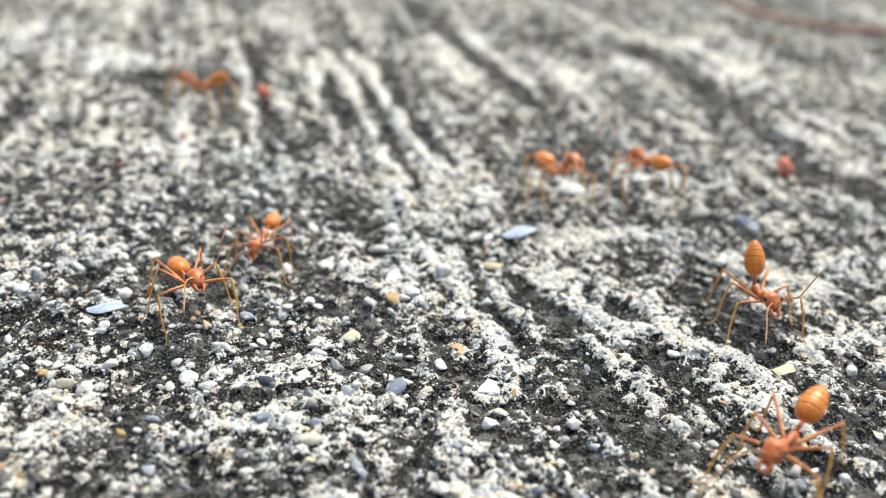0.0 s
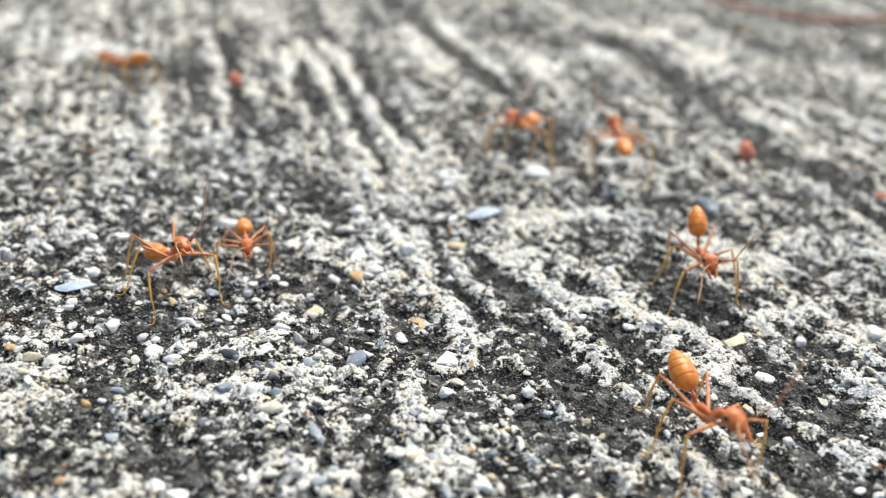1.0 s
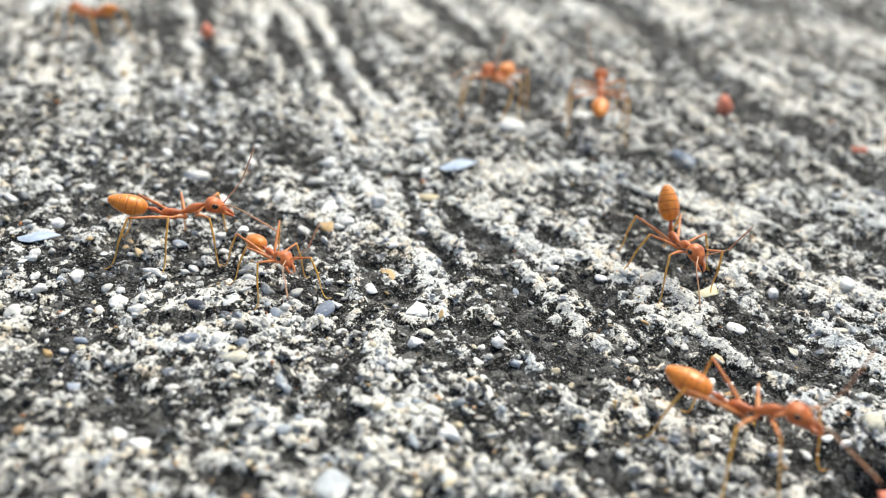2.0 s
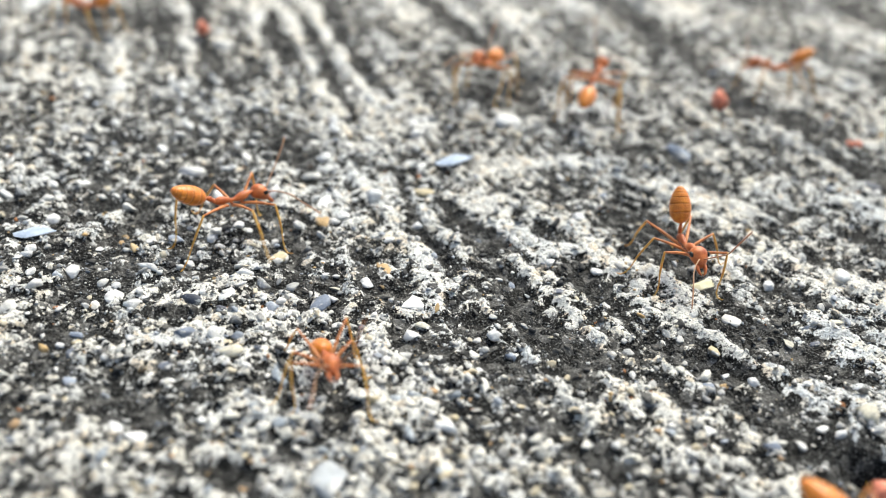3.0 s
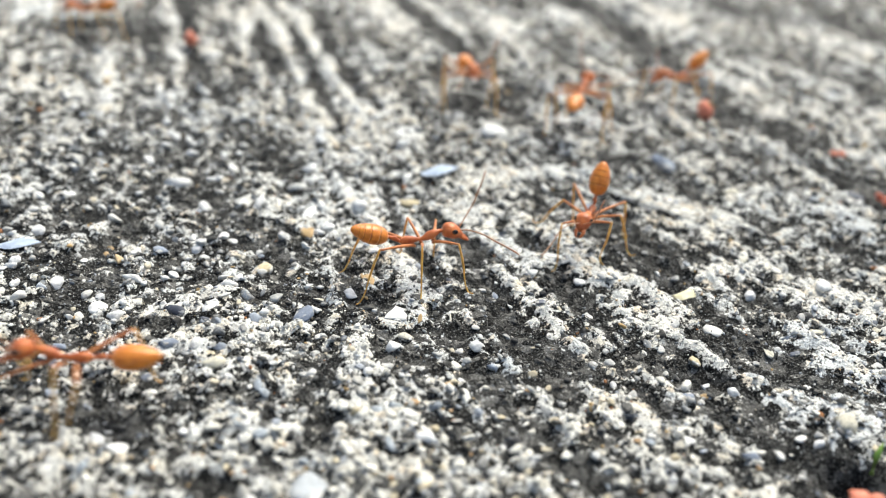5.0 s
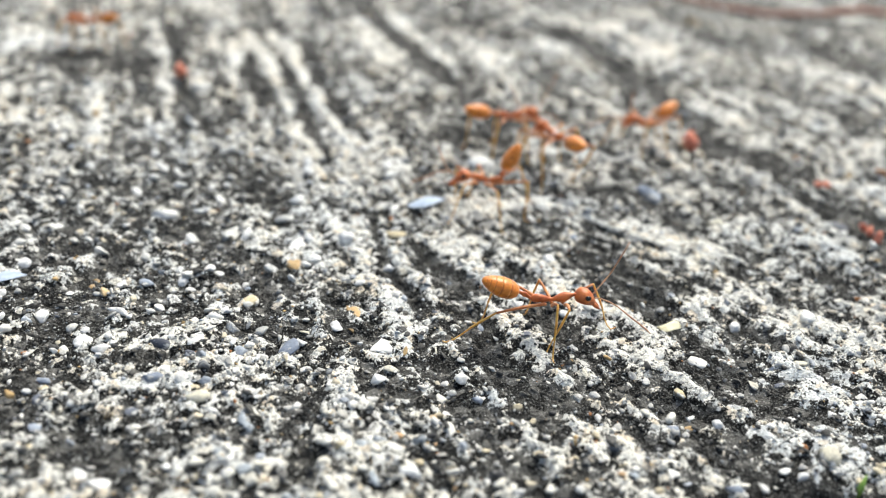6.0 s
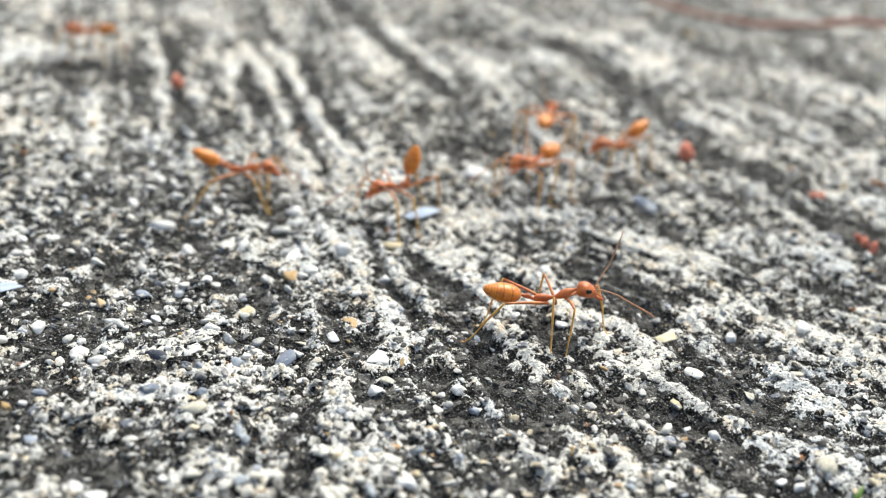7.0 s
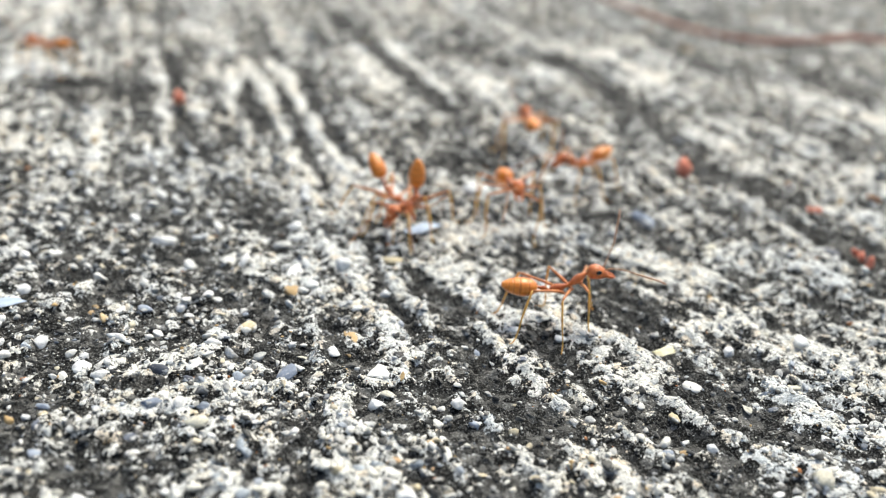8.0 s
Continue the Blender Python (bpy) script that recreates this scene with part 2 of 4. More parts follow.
MIDDLE_RIDGES = [
    (-18.3, 84.9, -16.3, 80.7, 0.77, 0.9), (9.1, 71.4, 12.7, 74.6, 1.41, 0.9), (12.7, 74.6, 18.7, 75, 1.93, 0.9), (-1.4, 67.9, 0.3, 65.2, 0.84, 1.1), (0.3, 65.2, 1.7, 62.4, 0.75, 1.1),
    (0.8, 60, 2.8, 58.4, 0.95, 0.8), (2.8, 58.4, 4.1, 55.7, 0.67, 0.8), (24.4, 71.2, 26.7, 69.4, 1.75, 0.9), (26.7, 69.4, 29.6, 67.4, 1.73, 0.9), (8.9, 65.3, 10.9, 61.6, 1.33, 1),
    (10.9, 61.6, 13.9, 58.4, 1.49, 1), (15.3, 63.1, 17, 57.6, 0.76, 1), (17, 58.1, 20.5, 55.4, 0.92, 1.1), (38.7, 73.1, 41.2, 67.8, 1.6, 0.7),
]
FAR_RIDGES = [
    (-32.2, 133.3, -25.2, 109.7, 0.67, 0.9), (-25.2, 109.7, -21.4, 96, 0.58, 0.9), (-20.7, 94.2, -18.3, 84.9, 0.73, 0.9), (-19.8, 125.2, -15.6, 103.6, 0.81, 0.8), (-18.8, 130.4, -13.4, 115.2, 0.78, 0.9),
    (-13.4, 115.2, -10.7, 105.9, 0.65, 0.9), (-10.7, 105.9, -8.9, 97.6, 0.56, 0.9), (-8.9, 97.6, -6.6, 88.7, 0.49, 0.9), (-6.6, 88.7, -3.6, 82.8, 0.6, 0.9), (-15.5, 129.6, -11.1, 120.9, 1.05, 1.1),
    (-11.1, 120.9, -6.1, 101.9, 0.66, 1.1), (-6.1, 101.9, -1.8, 87.6, 0.61, 1.1), (-28.3, 93.6, -25.5, 83.6, 1.16, 0.7), (-23.9, 95.5, -21.2, 86.9, 0.87, 0.6), (-44.7, 118.9, -41.1, 118.7, 4.95, 0.5),
]
FAR_RIDGES_B = [
    (-34.1, 89.6, -31.4, 88.9, 2.52, 0.5), (-31.1, 148.3, -27.6, 146.5, 4.76, 0.5), (-3.5, 142.1, -0.3, 129, 1.61, 0.7), (-0.3, 129, 3.1, 119.9, 1.87, 0.7), (1.6, 145.7, 5.7, 130.6, 1.33, 0.9),
    (5.7, 130.6, 9.9, 119.6, 1.46, 0.9), (13.7, 128.6, 17.3, 122.3, 2.44, 0.6), (24.2, 134.7, 27.9, 131.1, 3.65, 0.6), (28.3, 154, 37.8, 141.2, 5.06, 0.42), (37.8, 141.2, 43.7, 129.5, 4.07, 0.42),
    (51.9, 134.7, 62.1, 134.1, 4.31, 0.35), (62.1, 134.1, 66.2, 123.3, 3.06, 0.35), (66.2, 123.3, 68.1, 115.5, 2.54, 0.35), (39.9, 107.7, 43.3, 103.6, 2.37, 0.45), (43, 95.2, 50, 99.3, 1.8, 0.4),
]
FAR_RIDGES_C = [
    (45.1, 89.5, 47.7, 86.7, 2.48, 0.5), (47.7, 86.7, 50.8, 81, 2.12, 0.5), (54.6, 96.7, 56.6, 91.1, 1.82, 0.4),
]
RIDGES = NEAR_RIDGES + NEAR_RIDGES_B + MIDDLE_RIDGES + FAR_RIDGES + FAR_RIDGES_B + FAR_RIDGES_C
# Hollows between them, dark with growth; one carries painted shade under a white stone.
NEAR_GROOVES = [
    (-6.2, 52, -2, 51.4, 0.81, 0.8), (0.4, 52.9, 3.2, 50.5, 0.83, 0.9), (-1.4, 42, 0.2, 37.6, 0.6, 1.1), (-13.2, 38.6, -10.3, 38.1, 0.96, 0.6), (-12.3, 47.1, -9.6, 47.5, 0.68, 0.8),
    (14.2, 55.1, 16.1, 51.8, 1.1, 1.1), (16.1, 51.8, 17.4, 49.1, 1.01, 1.1), (17.4, 49.1, 20, 46.2, 1.11, 1.1), (20, 46.2, 23.1, 45, 1.19, 1.1), (8.3, 55.3, 10.7, 51.4, 1.03, 1),
    # Fourth and fifth: the shade under a white stone, painted dark and sunk.
    (10.7, 51.4, 12.1, 47.8, 0.87, 1), (12.3, 46.6, 15.2, 44.1, 1.19, 0.8), (28.6, 54.6, 31, 53.2, 1.26, 1.1), (23.2, 49.6, 26.7, 49.3, 0.88, 1.1), (26.7, 49.3, 28.3, 46.1, 0.74, 1.1),
]
NEAR_GROOVES_B = [
    (25, 47.8, 29.1, 44.4, 1.62, 0.8), (8, 39.4, 9.5, 38.5, 1.03, 0.7), (4.3, 48.1, 5.8, 43.9, 0.69, 0.6), (-21.9, 54.8, -17.9, 52.9, 1.05, 0.6), (-19.2, 48.5, -16.7, 49.4, 1.23, 0.5),
    (-12.8, 53.5, -9.6, 53, 1.42, 0.5), (-1.8, 42.9, 0.2, 38.9, 0.92, 0.8), (13.5, 36.7, 17.8, 34.4, 1.01, 0.6), (26.9, 37.7, 29, 36.1, 1.39, 0.8), (-7.1, 33.8, -4.4, 32.4, 0.76, 0.6),
]
MIDDLE_GROOVES = [
    (-12.5, 82.1, -9.1, 75.6, 1.43, 0.6), (-22.9, 75.3, -19.7, 73.3, 1.2, 0.6), (19.8, 79.4, 25.9, 78.7, 1.65, 0.6), (34.4, 83.8, 36.7, 82, 2.31, 0.6), (44.5, 79.3, 45.9, 75.3, 2.1, 0.9),
    (45.9, 75.3, 45.1, 68.3, 1.24, 0.9), (36.7, 76.6, 39, 75.6, 1.9, 0.6), (-10, 62.4, -4.4, 56.8, 1.59, 0.6), (-13.2, 67.2, -9.1, 64.5, 1.76, 0.5), (1.7, 69.2, 3.8, 60.8, 0.57, 1),
    (3.8, 60.8, 5.9, 55.4, 0.59, 1), (6, 64.4, 8, 58.2, 0.78, 0.9), (20.5, 63.3, 22.7, 60.7, 2.3, 0.9), (22.7, 60.7, 23.7, 56.5, 1.61, 0.9), (-20.1, 62.1, -15, 59, 1.19, 0.5),
]
MIDDLE_GROOVES_B = [
    (-2.8, 73.3, 0.4, 70.2, 1.15, 0.6), (-8.1, 72.5, -4.2, 68.4, 1.03, 0.5),
]
FAR_GROOVES = [
    (-29.9, 134, -23.9, 111.3, 0.85, 1.1), (-21.5, 103.4, -17.7, 93.8, 0.67, 0.9), (-17.7, 93.8, -14, 87, 0.73, 0.9), (-21.4, 118.7, -17.8, 105.4, 0.88, 0.7), (-15.1, 99.4, -14.6, 90.7, 0.85, 0.9),
    (-16.6, 118.5, -12.6, 105.4, 0.89, 0.9), (-12.6, 105.4, -11, 101.3, 0.92, 0.9), (-11.3, 115.7, -8.5, 105.2, 0.65, 0.9), (-8.5, 105.2, -5.6, 92.5, 0.56, 0.9), (-5.6, 92.5, -3.9, 85.1, 0.52, 0.9),
    (-10.3, 127.8, -6.3, 110.5, 1.01, 1), (-6.3, 110.5, -3.3, 98.4, 0.93, 1), (-3.3, 98.4, -1.6, 92.3, 0.89, 1), (-9.9, 169.4, -1.9, 144.6, 1.54, 1.1), (-1.9, 144.6, 4.5, 128.7, 1.56, 1.1),
]
FAR_GROOVES_B = [
    (4.5, 128.7, 9.2, 111.6, 1.16, 1.1), (9.2, 111.6, 12.2, 103.7, 1.22, 1.1), (-38, 111.7, -35, 111.9, 3.71, 0.7), (-32.4, 112.5, -28.8, 111.9, 3.82, 0.7), (12, 162.1, 15.8, 142.2, 1.59, 0.7),
    (15.8, 142.2, 18.4, 136.5, 2.26, 0.7), (26.6, 145.4, 31, 132.5, 2.53, 1.1), (31, 132.5, 35.9, 116.4, 2.18, 1.1), (35.9, 116.4, 39.1, 102.8, 1.82, 1.1), (37.8, 95.2, 42.5, 90.7, 2.85, 1),
    (42.5, 90.7, 44.7, 87.5, 2.52, 1), (8.8, 91.6, 12.9, 93.8, 2.08, 0.8), (12.9, 93.8, 15.4, 98.9, 1.21, 0.8), (11, 119.9, 12.6, 109.9, 1.21, 0.5), (55.4, 143.1, 59, 141.6, 3.95, 0.5),
]
FAR_GROOVES_C = [
    (56.3, 104.9, 57, 101.6, 1.78, 0.5), (69.1, 134.3, 69.9, 129.9, 2.13, 0.5),
]
GROOVES = NEAR_GROOVES + NEAR_GROOVES_B + MIDDLE_GROOVES + MIDDLE_GROOVES_B + FAR_GROOVES + FAR_GROOVES_B + FAR_GROOVES_C
# Hole: middle and half width; its shade is also put into the colour.
HOLE = (28.5, 36.8, 1.9)


def streaks(x, y, rows):
    total = np.zeros_like(x)
    for x0, y0, x1, y1, half, strength in rows:
        dx, dy = x1 - x0, y1 - y0
        s = np.clip(((x - x0) * dx + (y - y0) * dy) / (dx * dx + dy * dy), 0, 1)
        off = np.hypot(x - x0 - s * dx, y - y0 - s * dy) / half
        total = np.maximum(total, strength * np.exp(-off * off))
    return total


def across_broom(x, y):
    """Distance across the broom's sweep: parallel far off, a fan that opens towards the near side."""
    return (x + 10.8 + 0.27 * np.maximum(y - 72.0, 0)) * 43.0 / np.maximum(100.0 - y, 28.0)


def combed(x, y):
    """The faint broom marks between the large streaks."""
    across = across_broom(x, y) + 2.2 * (layered(x, y, 18.0, 71, 2) - 0.5)
    return 0.45 * value_noise(across, y * 0.10, 2.6, 55) + 0.55 * value_noise(across + 40.0, y * 0.12, 1.15, 58)


def gravelly(x, y):
    """Where the broom left no marks and loose pebbles stand out of dark cement."""
    return np.clip((2.0 - x - 0.25 * (y - 47.0)) / 7.0, 0, 1) * np.clip((92.0 - y) / 12.0, 0, 1) * np.clip((y - 42.0) / 5.0, 0, 1)


def near_grains(x, y):
    """Where the cement has worn off and the grains lie close together."""
    return np.clip((47.0 - y) / 8.0, 0, 1) * (0.30 + 0.70 * np.exp(-(((x - 4.0) / 11.0) ** 4)))


def surface(x, y):
    """Height in millimetres and the amount of pale crust, 0 to 1."""
    x, y = np.asarray(x, float), np.asarray(y, float)
    warp = 1.6 * (layered(x, y, 4.0, 11, 2) - 0.5)
    xw, yw = x + warp, y + 1.2 * (layered(x, y, 4.0, 17, 2) - 0.5)
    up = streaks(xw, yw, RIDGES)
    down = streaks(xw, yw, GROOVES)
    comb = combed(x, y)
    lump, small, grit = layered(x, y, 9.0, 23), layered(x, y, 1.7, 31), layered(x, y, 0.62, 43, 2)
    calm = np.clip(1.2 - np.hypot(x - 10.0, y - 60.0) / 600.0, 0.2, 1.0)
    comb, small, grit = 0.5 + calm * (comb - 0.5), 0.5 + calm * (small - 0.5), 0.5 + calm * (grit - 0.5)
    centre = np.exp(-(((x - 13.0) / 17.0) ** 4) - ((y - 56.0) / 19.0) ** 4)
    fine = value_noise(across_broom(x, y) + 2.0 * (layered(x, y, 7.0, 75, 3) - 0.5), y * 0.13, 1.0, 67)
    # lowers the ground and paints the hole's shade near-black through crust
    hole = np.exp(-(((x - HOLE[0]) / HOLE[2]) ** 2 + ((y - HOLE[1]) / 1.3) ** 2))
    pebbly = gravelly(x, y)
    near = np.clip((46.0 - y) / 8.0, 0, 1) * np.clip((y - 8.0) / 18.0, 0, 1)
    far = np.clip((y - 95.0) / 60.0, 0, 1)
    broken = 0.30 + 1.35 * layered(x, y, 1.7 + 4.0 * far, 83, 3)
    marks = 0.18 + 0.42 * (1 - pebbly) * (1 - 0.6 * near)
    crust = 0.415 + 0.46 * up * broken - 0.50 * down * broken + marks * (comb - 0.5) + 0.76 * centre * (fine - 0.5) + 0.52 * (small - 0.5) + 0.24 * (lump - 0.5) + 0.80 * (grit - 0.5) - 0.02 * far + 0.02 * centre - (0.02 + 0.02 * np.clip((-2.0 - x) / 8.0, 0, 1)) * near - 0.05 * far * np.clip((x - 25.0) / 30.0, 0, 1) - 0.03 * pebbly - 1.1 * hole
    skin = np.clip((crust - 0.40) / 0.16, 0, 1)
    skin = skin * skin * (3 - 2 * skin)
    z = 0.15 * skin + 0.36 * (layered(x, y, 0.85, 47, 2) - 0.5) * (1 - skin) + 0.8 * (lump - 0.5) + 0.22 * up - 0.32 * down + 0.62 * (comb - 0.5) + 0.40 * centre * (fine - 0.5) + 0.55 * (small - 0.5) + 0.50 * (grit - 0.5) - 3.0 * hole - 0.06
    return z, np.clip(crust, 0, 1)


TABLE_X, TABLE_Y, TABLE_STEP = -75.0, 12.0, 0.25
TABLE = surface(*np.meshgrid(np.arange(TABLE_X, 130.0, TABLE_STEP), np.arange(TABLE_Y, 190.0, TABLE_STEP)))[0]


def height(x, y):
    """The ground's height at a place, from a fine table."""
    u = min(max((x - TABLE_X) / TABLE_STEP, 0), TABLE.shape[1] - 2.001)
    v = min(max((y - TABLE_Y) / TABLE_STEP, 0), TABLE.shape[0] - 2.001)
    i, j = int(u), int(v)
    p, q = u - i, v - j
    return float((TABLE[j, i] * (1 - p) + TABLE[j, i + 1] * p) * (1 - q) + (TABLE[j + 1, i] * (1 - p) + TABLE[j + 1, i + 1] * p) * q)


def mesh_object(name, verts, faces, mat, parent=None, label="", smooth=True, attribute=None):
    me = bpy.data.meshes.new(name)
    me.from_pydata([tuple(v) for v in verts], [], [tuple(f) for f in faces])
    me.materials.append(mat)
    if smooth:
        me.polygons.foreach_set("use_smooth", [True] * len(me.polygons))
    if attribute:
        me.attributes.new(attribute[0], "FLOAT", "POINT").data.foreach_set("value", attribute[1])
    ob = new(name, me)
    ob.parent = parent
    if label:
        tagged(ob, label)
    return ob


def steps(start, fine_to, end, fine, grow):
    at, step, out = start, fine, []
    while at < end:
        out.append(at)
        if at > fine_to:
            step *= grow if at < 260.0 else max(grow, 1.06)
        at += step
    return out


def make_ground():
    xs = [-v for v in steps(-9.0, 30.0, 5000.0, 0.19, 1.03)][::-1]
    xs += [v for v in steps(xs[-1] + 0.19, 48.0, 5000.0, 0.19, 1.03)]
    ys = [-v for v in steps(-29.0, -28.0, 5000.0, 0.2, 1.05)][::-1]
    ys += [v for v in steps(ys[-1] + 0.2, 74.0, 5000.0, 0.2, 1.0085)]
    xs, ys = np.array(xs), np.array(ys)
    gx, gy = np.meshgrid(xs, ys)
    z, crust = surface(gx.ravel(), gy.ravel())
    co = np.stack([gx.ravel(), gy.ravel(), z], 1) * MM
    nx, ny = len(xs), len(ys)
    q = (np.arange(ny - 1)[:, None] * nx + np.arange(nx - 1)[None]).ravel()
    quads = np.stack([q, q + 1, q + nx + 1, q + nx], 1)
    me = bpy.data.meshes.new("ground")
    me.vertices.add(len(co))
    me.vertices.foreach_set("co", co.ravel())
    me.loops.add(quads.size)
    me.loops.foreach_set("vertex_index", quads.ravel())
    me.polygons.add(len(quads))
    me.polygons.foreach_set("loop_start", np.arange(0, quads.size, 4))
    me.update(calc_edges=True)
    me.polygons.foreach_set("use_smooth", np.ones(len(quads), bool))
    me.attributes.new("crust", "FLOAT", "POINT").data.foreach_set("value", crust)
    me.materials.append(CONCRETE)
    return tagged(new("ground", me), "weathered grey concrete with pale crust, black growth and sand grains", "ground", kind="structure")


ground = make_ground()


# ---- ants ----
def lathe(rings, around=14):
    """A closed body along x: rings of x, centre z, half width, half height."""
    verts, faces = [], []
    for x, cz, w, h in rings:
        for k in range(around):
            a = 2 * math.pi * k / around
            verts.append((x * MM, w * math.cos(a) * MM, (cz + h * math.sin(a)) * MM))
    for r in range(len(rings) - 1):
        for k in range(around):
            a, b = r * around + k, r * around + (k + 1) % around
            faces.append((a, b, b + around, a + around))
    faces.append(tuple(range(around))[::-1])
    faces.append(tuple(range((len(rings) - 1) * around, len(rings) * around)))
    if rings[-1][0] < rings[0][0]:
        faces = [f[::-1] for f in faces]
    return verts, [f[::-1] for f in faces]


def tube(points, radii, around=8):
    """A round, tapered limb through points given in millimetres."""
    verts, faces = [], []
    pts = [Vector(p) for p in points]
    for i, p in enumerate(pts):
        ahead = (pts[min(i + 1, len(pts) - 1)] - pts[max(i - 1, 0)]).normalized()
        side = ahead.cross(Vector((0, 0, 1)) if abs(ahead.z) < 0.9 else Vector((0, 1, 0))).normalized()
        top = side.cross(ahead)
        for k in range(around):
            a = 2 * math.pi * k / around
            verts.append((p + radii[i] * (math.cos(a) * side + math.sin(a) * top)) * MM)
    n = len(pts)
    for r in range(n - 1):
        for k in range(around):
            a, b = r * around + k, r * around + (k + 1) % around
            faces.append((a, b, b + around, a + around))
    faces.append(tuple(range(around))[::-1])
    faces.append(tuple(range((n - 1) * around, n * around)))
    return verts, faces


def smooth_rings(rings, extra=3):
    """More rings between the given ones, on a smooth curve."""
    out = []
    pts = [np.array(r, float) for r in rings]
    for i in range(len(pts) - 1):
        p0, p1, p2, p3 = pts[max(i - 1, 0)], pts[i], pts[i + 1], pts[min(i + 2, len(pts) - 1)]
        for k in range(extra):
            t = k / extra
            v = 0.5 * (2 * p1 + (p2 - p0) * t + (2 * p0 - 5 * p1 + 4 * p2 - p3) * t * t + (3 * p1 - p0 - 3 * p2 + p3) * t**3)
            v[2:] = np.maximum(v[2:], 0.01)
            out.append(tuple(v))
    out.append(tuple(pts[-1]))
    return out


# Hip in body space, where the foot rests, and the two lengths of each leg (right side mirrored).
BODY_UP = 3.15
LEGS = [
    ((0.95, 0.26, -0.32), (2.7, 2.6), 2.3, 3.5),
    ((0.05, 0.24, -0.36), (-0.4, 3.4), 2.2, 3.6),
    ((-0.65, 0.26, -0.30), (-4.6, 2.0), 3.2, 3.9),
]
WAIST_AT = (-1.4, 0.0, 0.0)
GASTER_AT = (-0.95, 0.0, 0.03)
HEAD_AT = (1.55, 0.0, 0.34)


def egg(u):
    """Half width of the rear body along its length: blunt in front, widest before the middle, pointed behind."""
    return 0.06 + 0.80 * math.sin(math.pi * min(1.0, max(0.0, u)) ** 0.86) ** 0.55 * (1.0 - 0.16 * u)


def make_ant():
    """One weaver ant: its body's middle is the origin, x points ahead."""
    ant = new("ant")
    thorax = smooth_rings([(-1.45, -0.02, 0.09, 0.09), (-1.32, 0.02, 0.2, 0.22), (-0.98, 0.03, 0.28, 0.31), (-0.55, 0.0, 0.23, 0.25), (-0.15, -0.05, 0.125, 0.14),
                           (0.12, -0.04, 0.135, 0.155), (0.5, 0.07, 0.28, 0.29), (0.9, 0.16, 0.31, 0.31), (1.2, 0.25, 0.2, 0.2), (1.42, 0.32, 0.11, 0.12), (1.66, 0.35, 0.10, 0.10)])
    mesh_object("thorax", *lathe(thorax), SHELL, ant)
    waist = smooth_rings([(-1.05, 0.02, 0.10, 0.10), (-0.8, 0.03, 0.11, 0.12), (-0.55, 0.06, 0.15, 0.19), (-0.3, 0.04, 0.11, 0.13), (0.06, -0.02, 0.10, 0.10)])
    petiole = mesh_object("petiole", *lathe(waist, 10), SHELL, ant)
    petiole.location = Vector(WAIST_AT) * MM
    # rear body: overlapping plates, each starting a little wider than the one behind
    plates, seams, seg = [], [], [(0.0, 0.82), (0.82, 0.62), (1.44, 0.46), (1.90, 0.34), (2.24, 0.24), (2.48, 0.20)]
    for n, (start, length) in enumerate(seg):
        for k in range(6):
            s = (0.0, 0.2, 0.5, 0.8, 0.95, 1.0)[k]
            at = start + s * length
            r = egg(at / 2.70) - (0.03 if k == 5 and n < 5 else 0.0) + 0.012 * s
            sag = -0.04 - 0.05 * math.sin(math.pi * at / 2.7)
            plates.append((-(start + s * length * 0.99), sag, r * 0.98, r * 0.83))
            seams.append((0.0, 0.0, 0.0, 0.0, 0.25, 0.75)[k] if n < 5 else 0.0)
    verts, faces = lathe(plates, 18)
    gaster = mesh_object("gaster", verts, faces, AMBER, petiole, "swollen amber rear body with darker rings", attribute=("seam", np.repeat(seams, 18)))
    gaster.location = Vector(GASTER_AT) * MM
    skull = smooth_rings([(0.0, 0.0, 0.13, 0.13), (0.05, 0.01, 0.28, 0.27), (0.18, 0.03, 0.47, 0.44), (0.42, 0.05, 0.61, 0.50), (0.74, 0.03, 0.60, 0.51), (1.04, -0.06, 0.47, 0.41), (1.28, -0.15, 0.35, 0.28), (1.44, -0.21, 0.24, 0.17)])
    head = mesh_object("head", *lathe(skull, 16), SHELL, ant)
    head.matrix_basis = pose(*(v * MM for v in HEAD_AT), 0, 16, 0) @ Matrix.Scale(1.05, 4)
    for side in (1, -1):
        verts, faces = lathe(smooth_rings([(-0.21, 0, 0.02, 0.02), (-0.15, 0, 0.09, 0.13), (0, 0, 0.13, 0.19), (0.15, 0, 0.09, 0.13), (0.21, 0, 0.02, 0.02)], 2), 10)
        eye = mesh_object("eye", verts, faces, EYE, head, "small glossy black eye")
        eye.matrix_basis = pose(0.70 * MM, side * 0.56 * MM, 0.19 * MM, side * -18, 0, side * -6)
        jaw = tube([(1.22, 0.22 * side, -0.18), (1.52, 0.27 * side, -0.32), (1.8, 0.2 * side, -0.44), (1.96, 0.05 * side, -0.52)], [0.14, 0.13, 0.085, 0.02], 8)
        mesh_object("mandible", *jaw, SHELL, head)
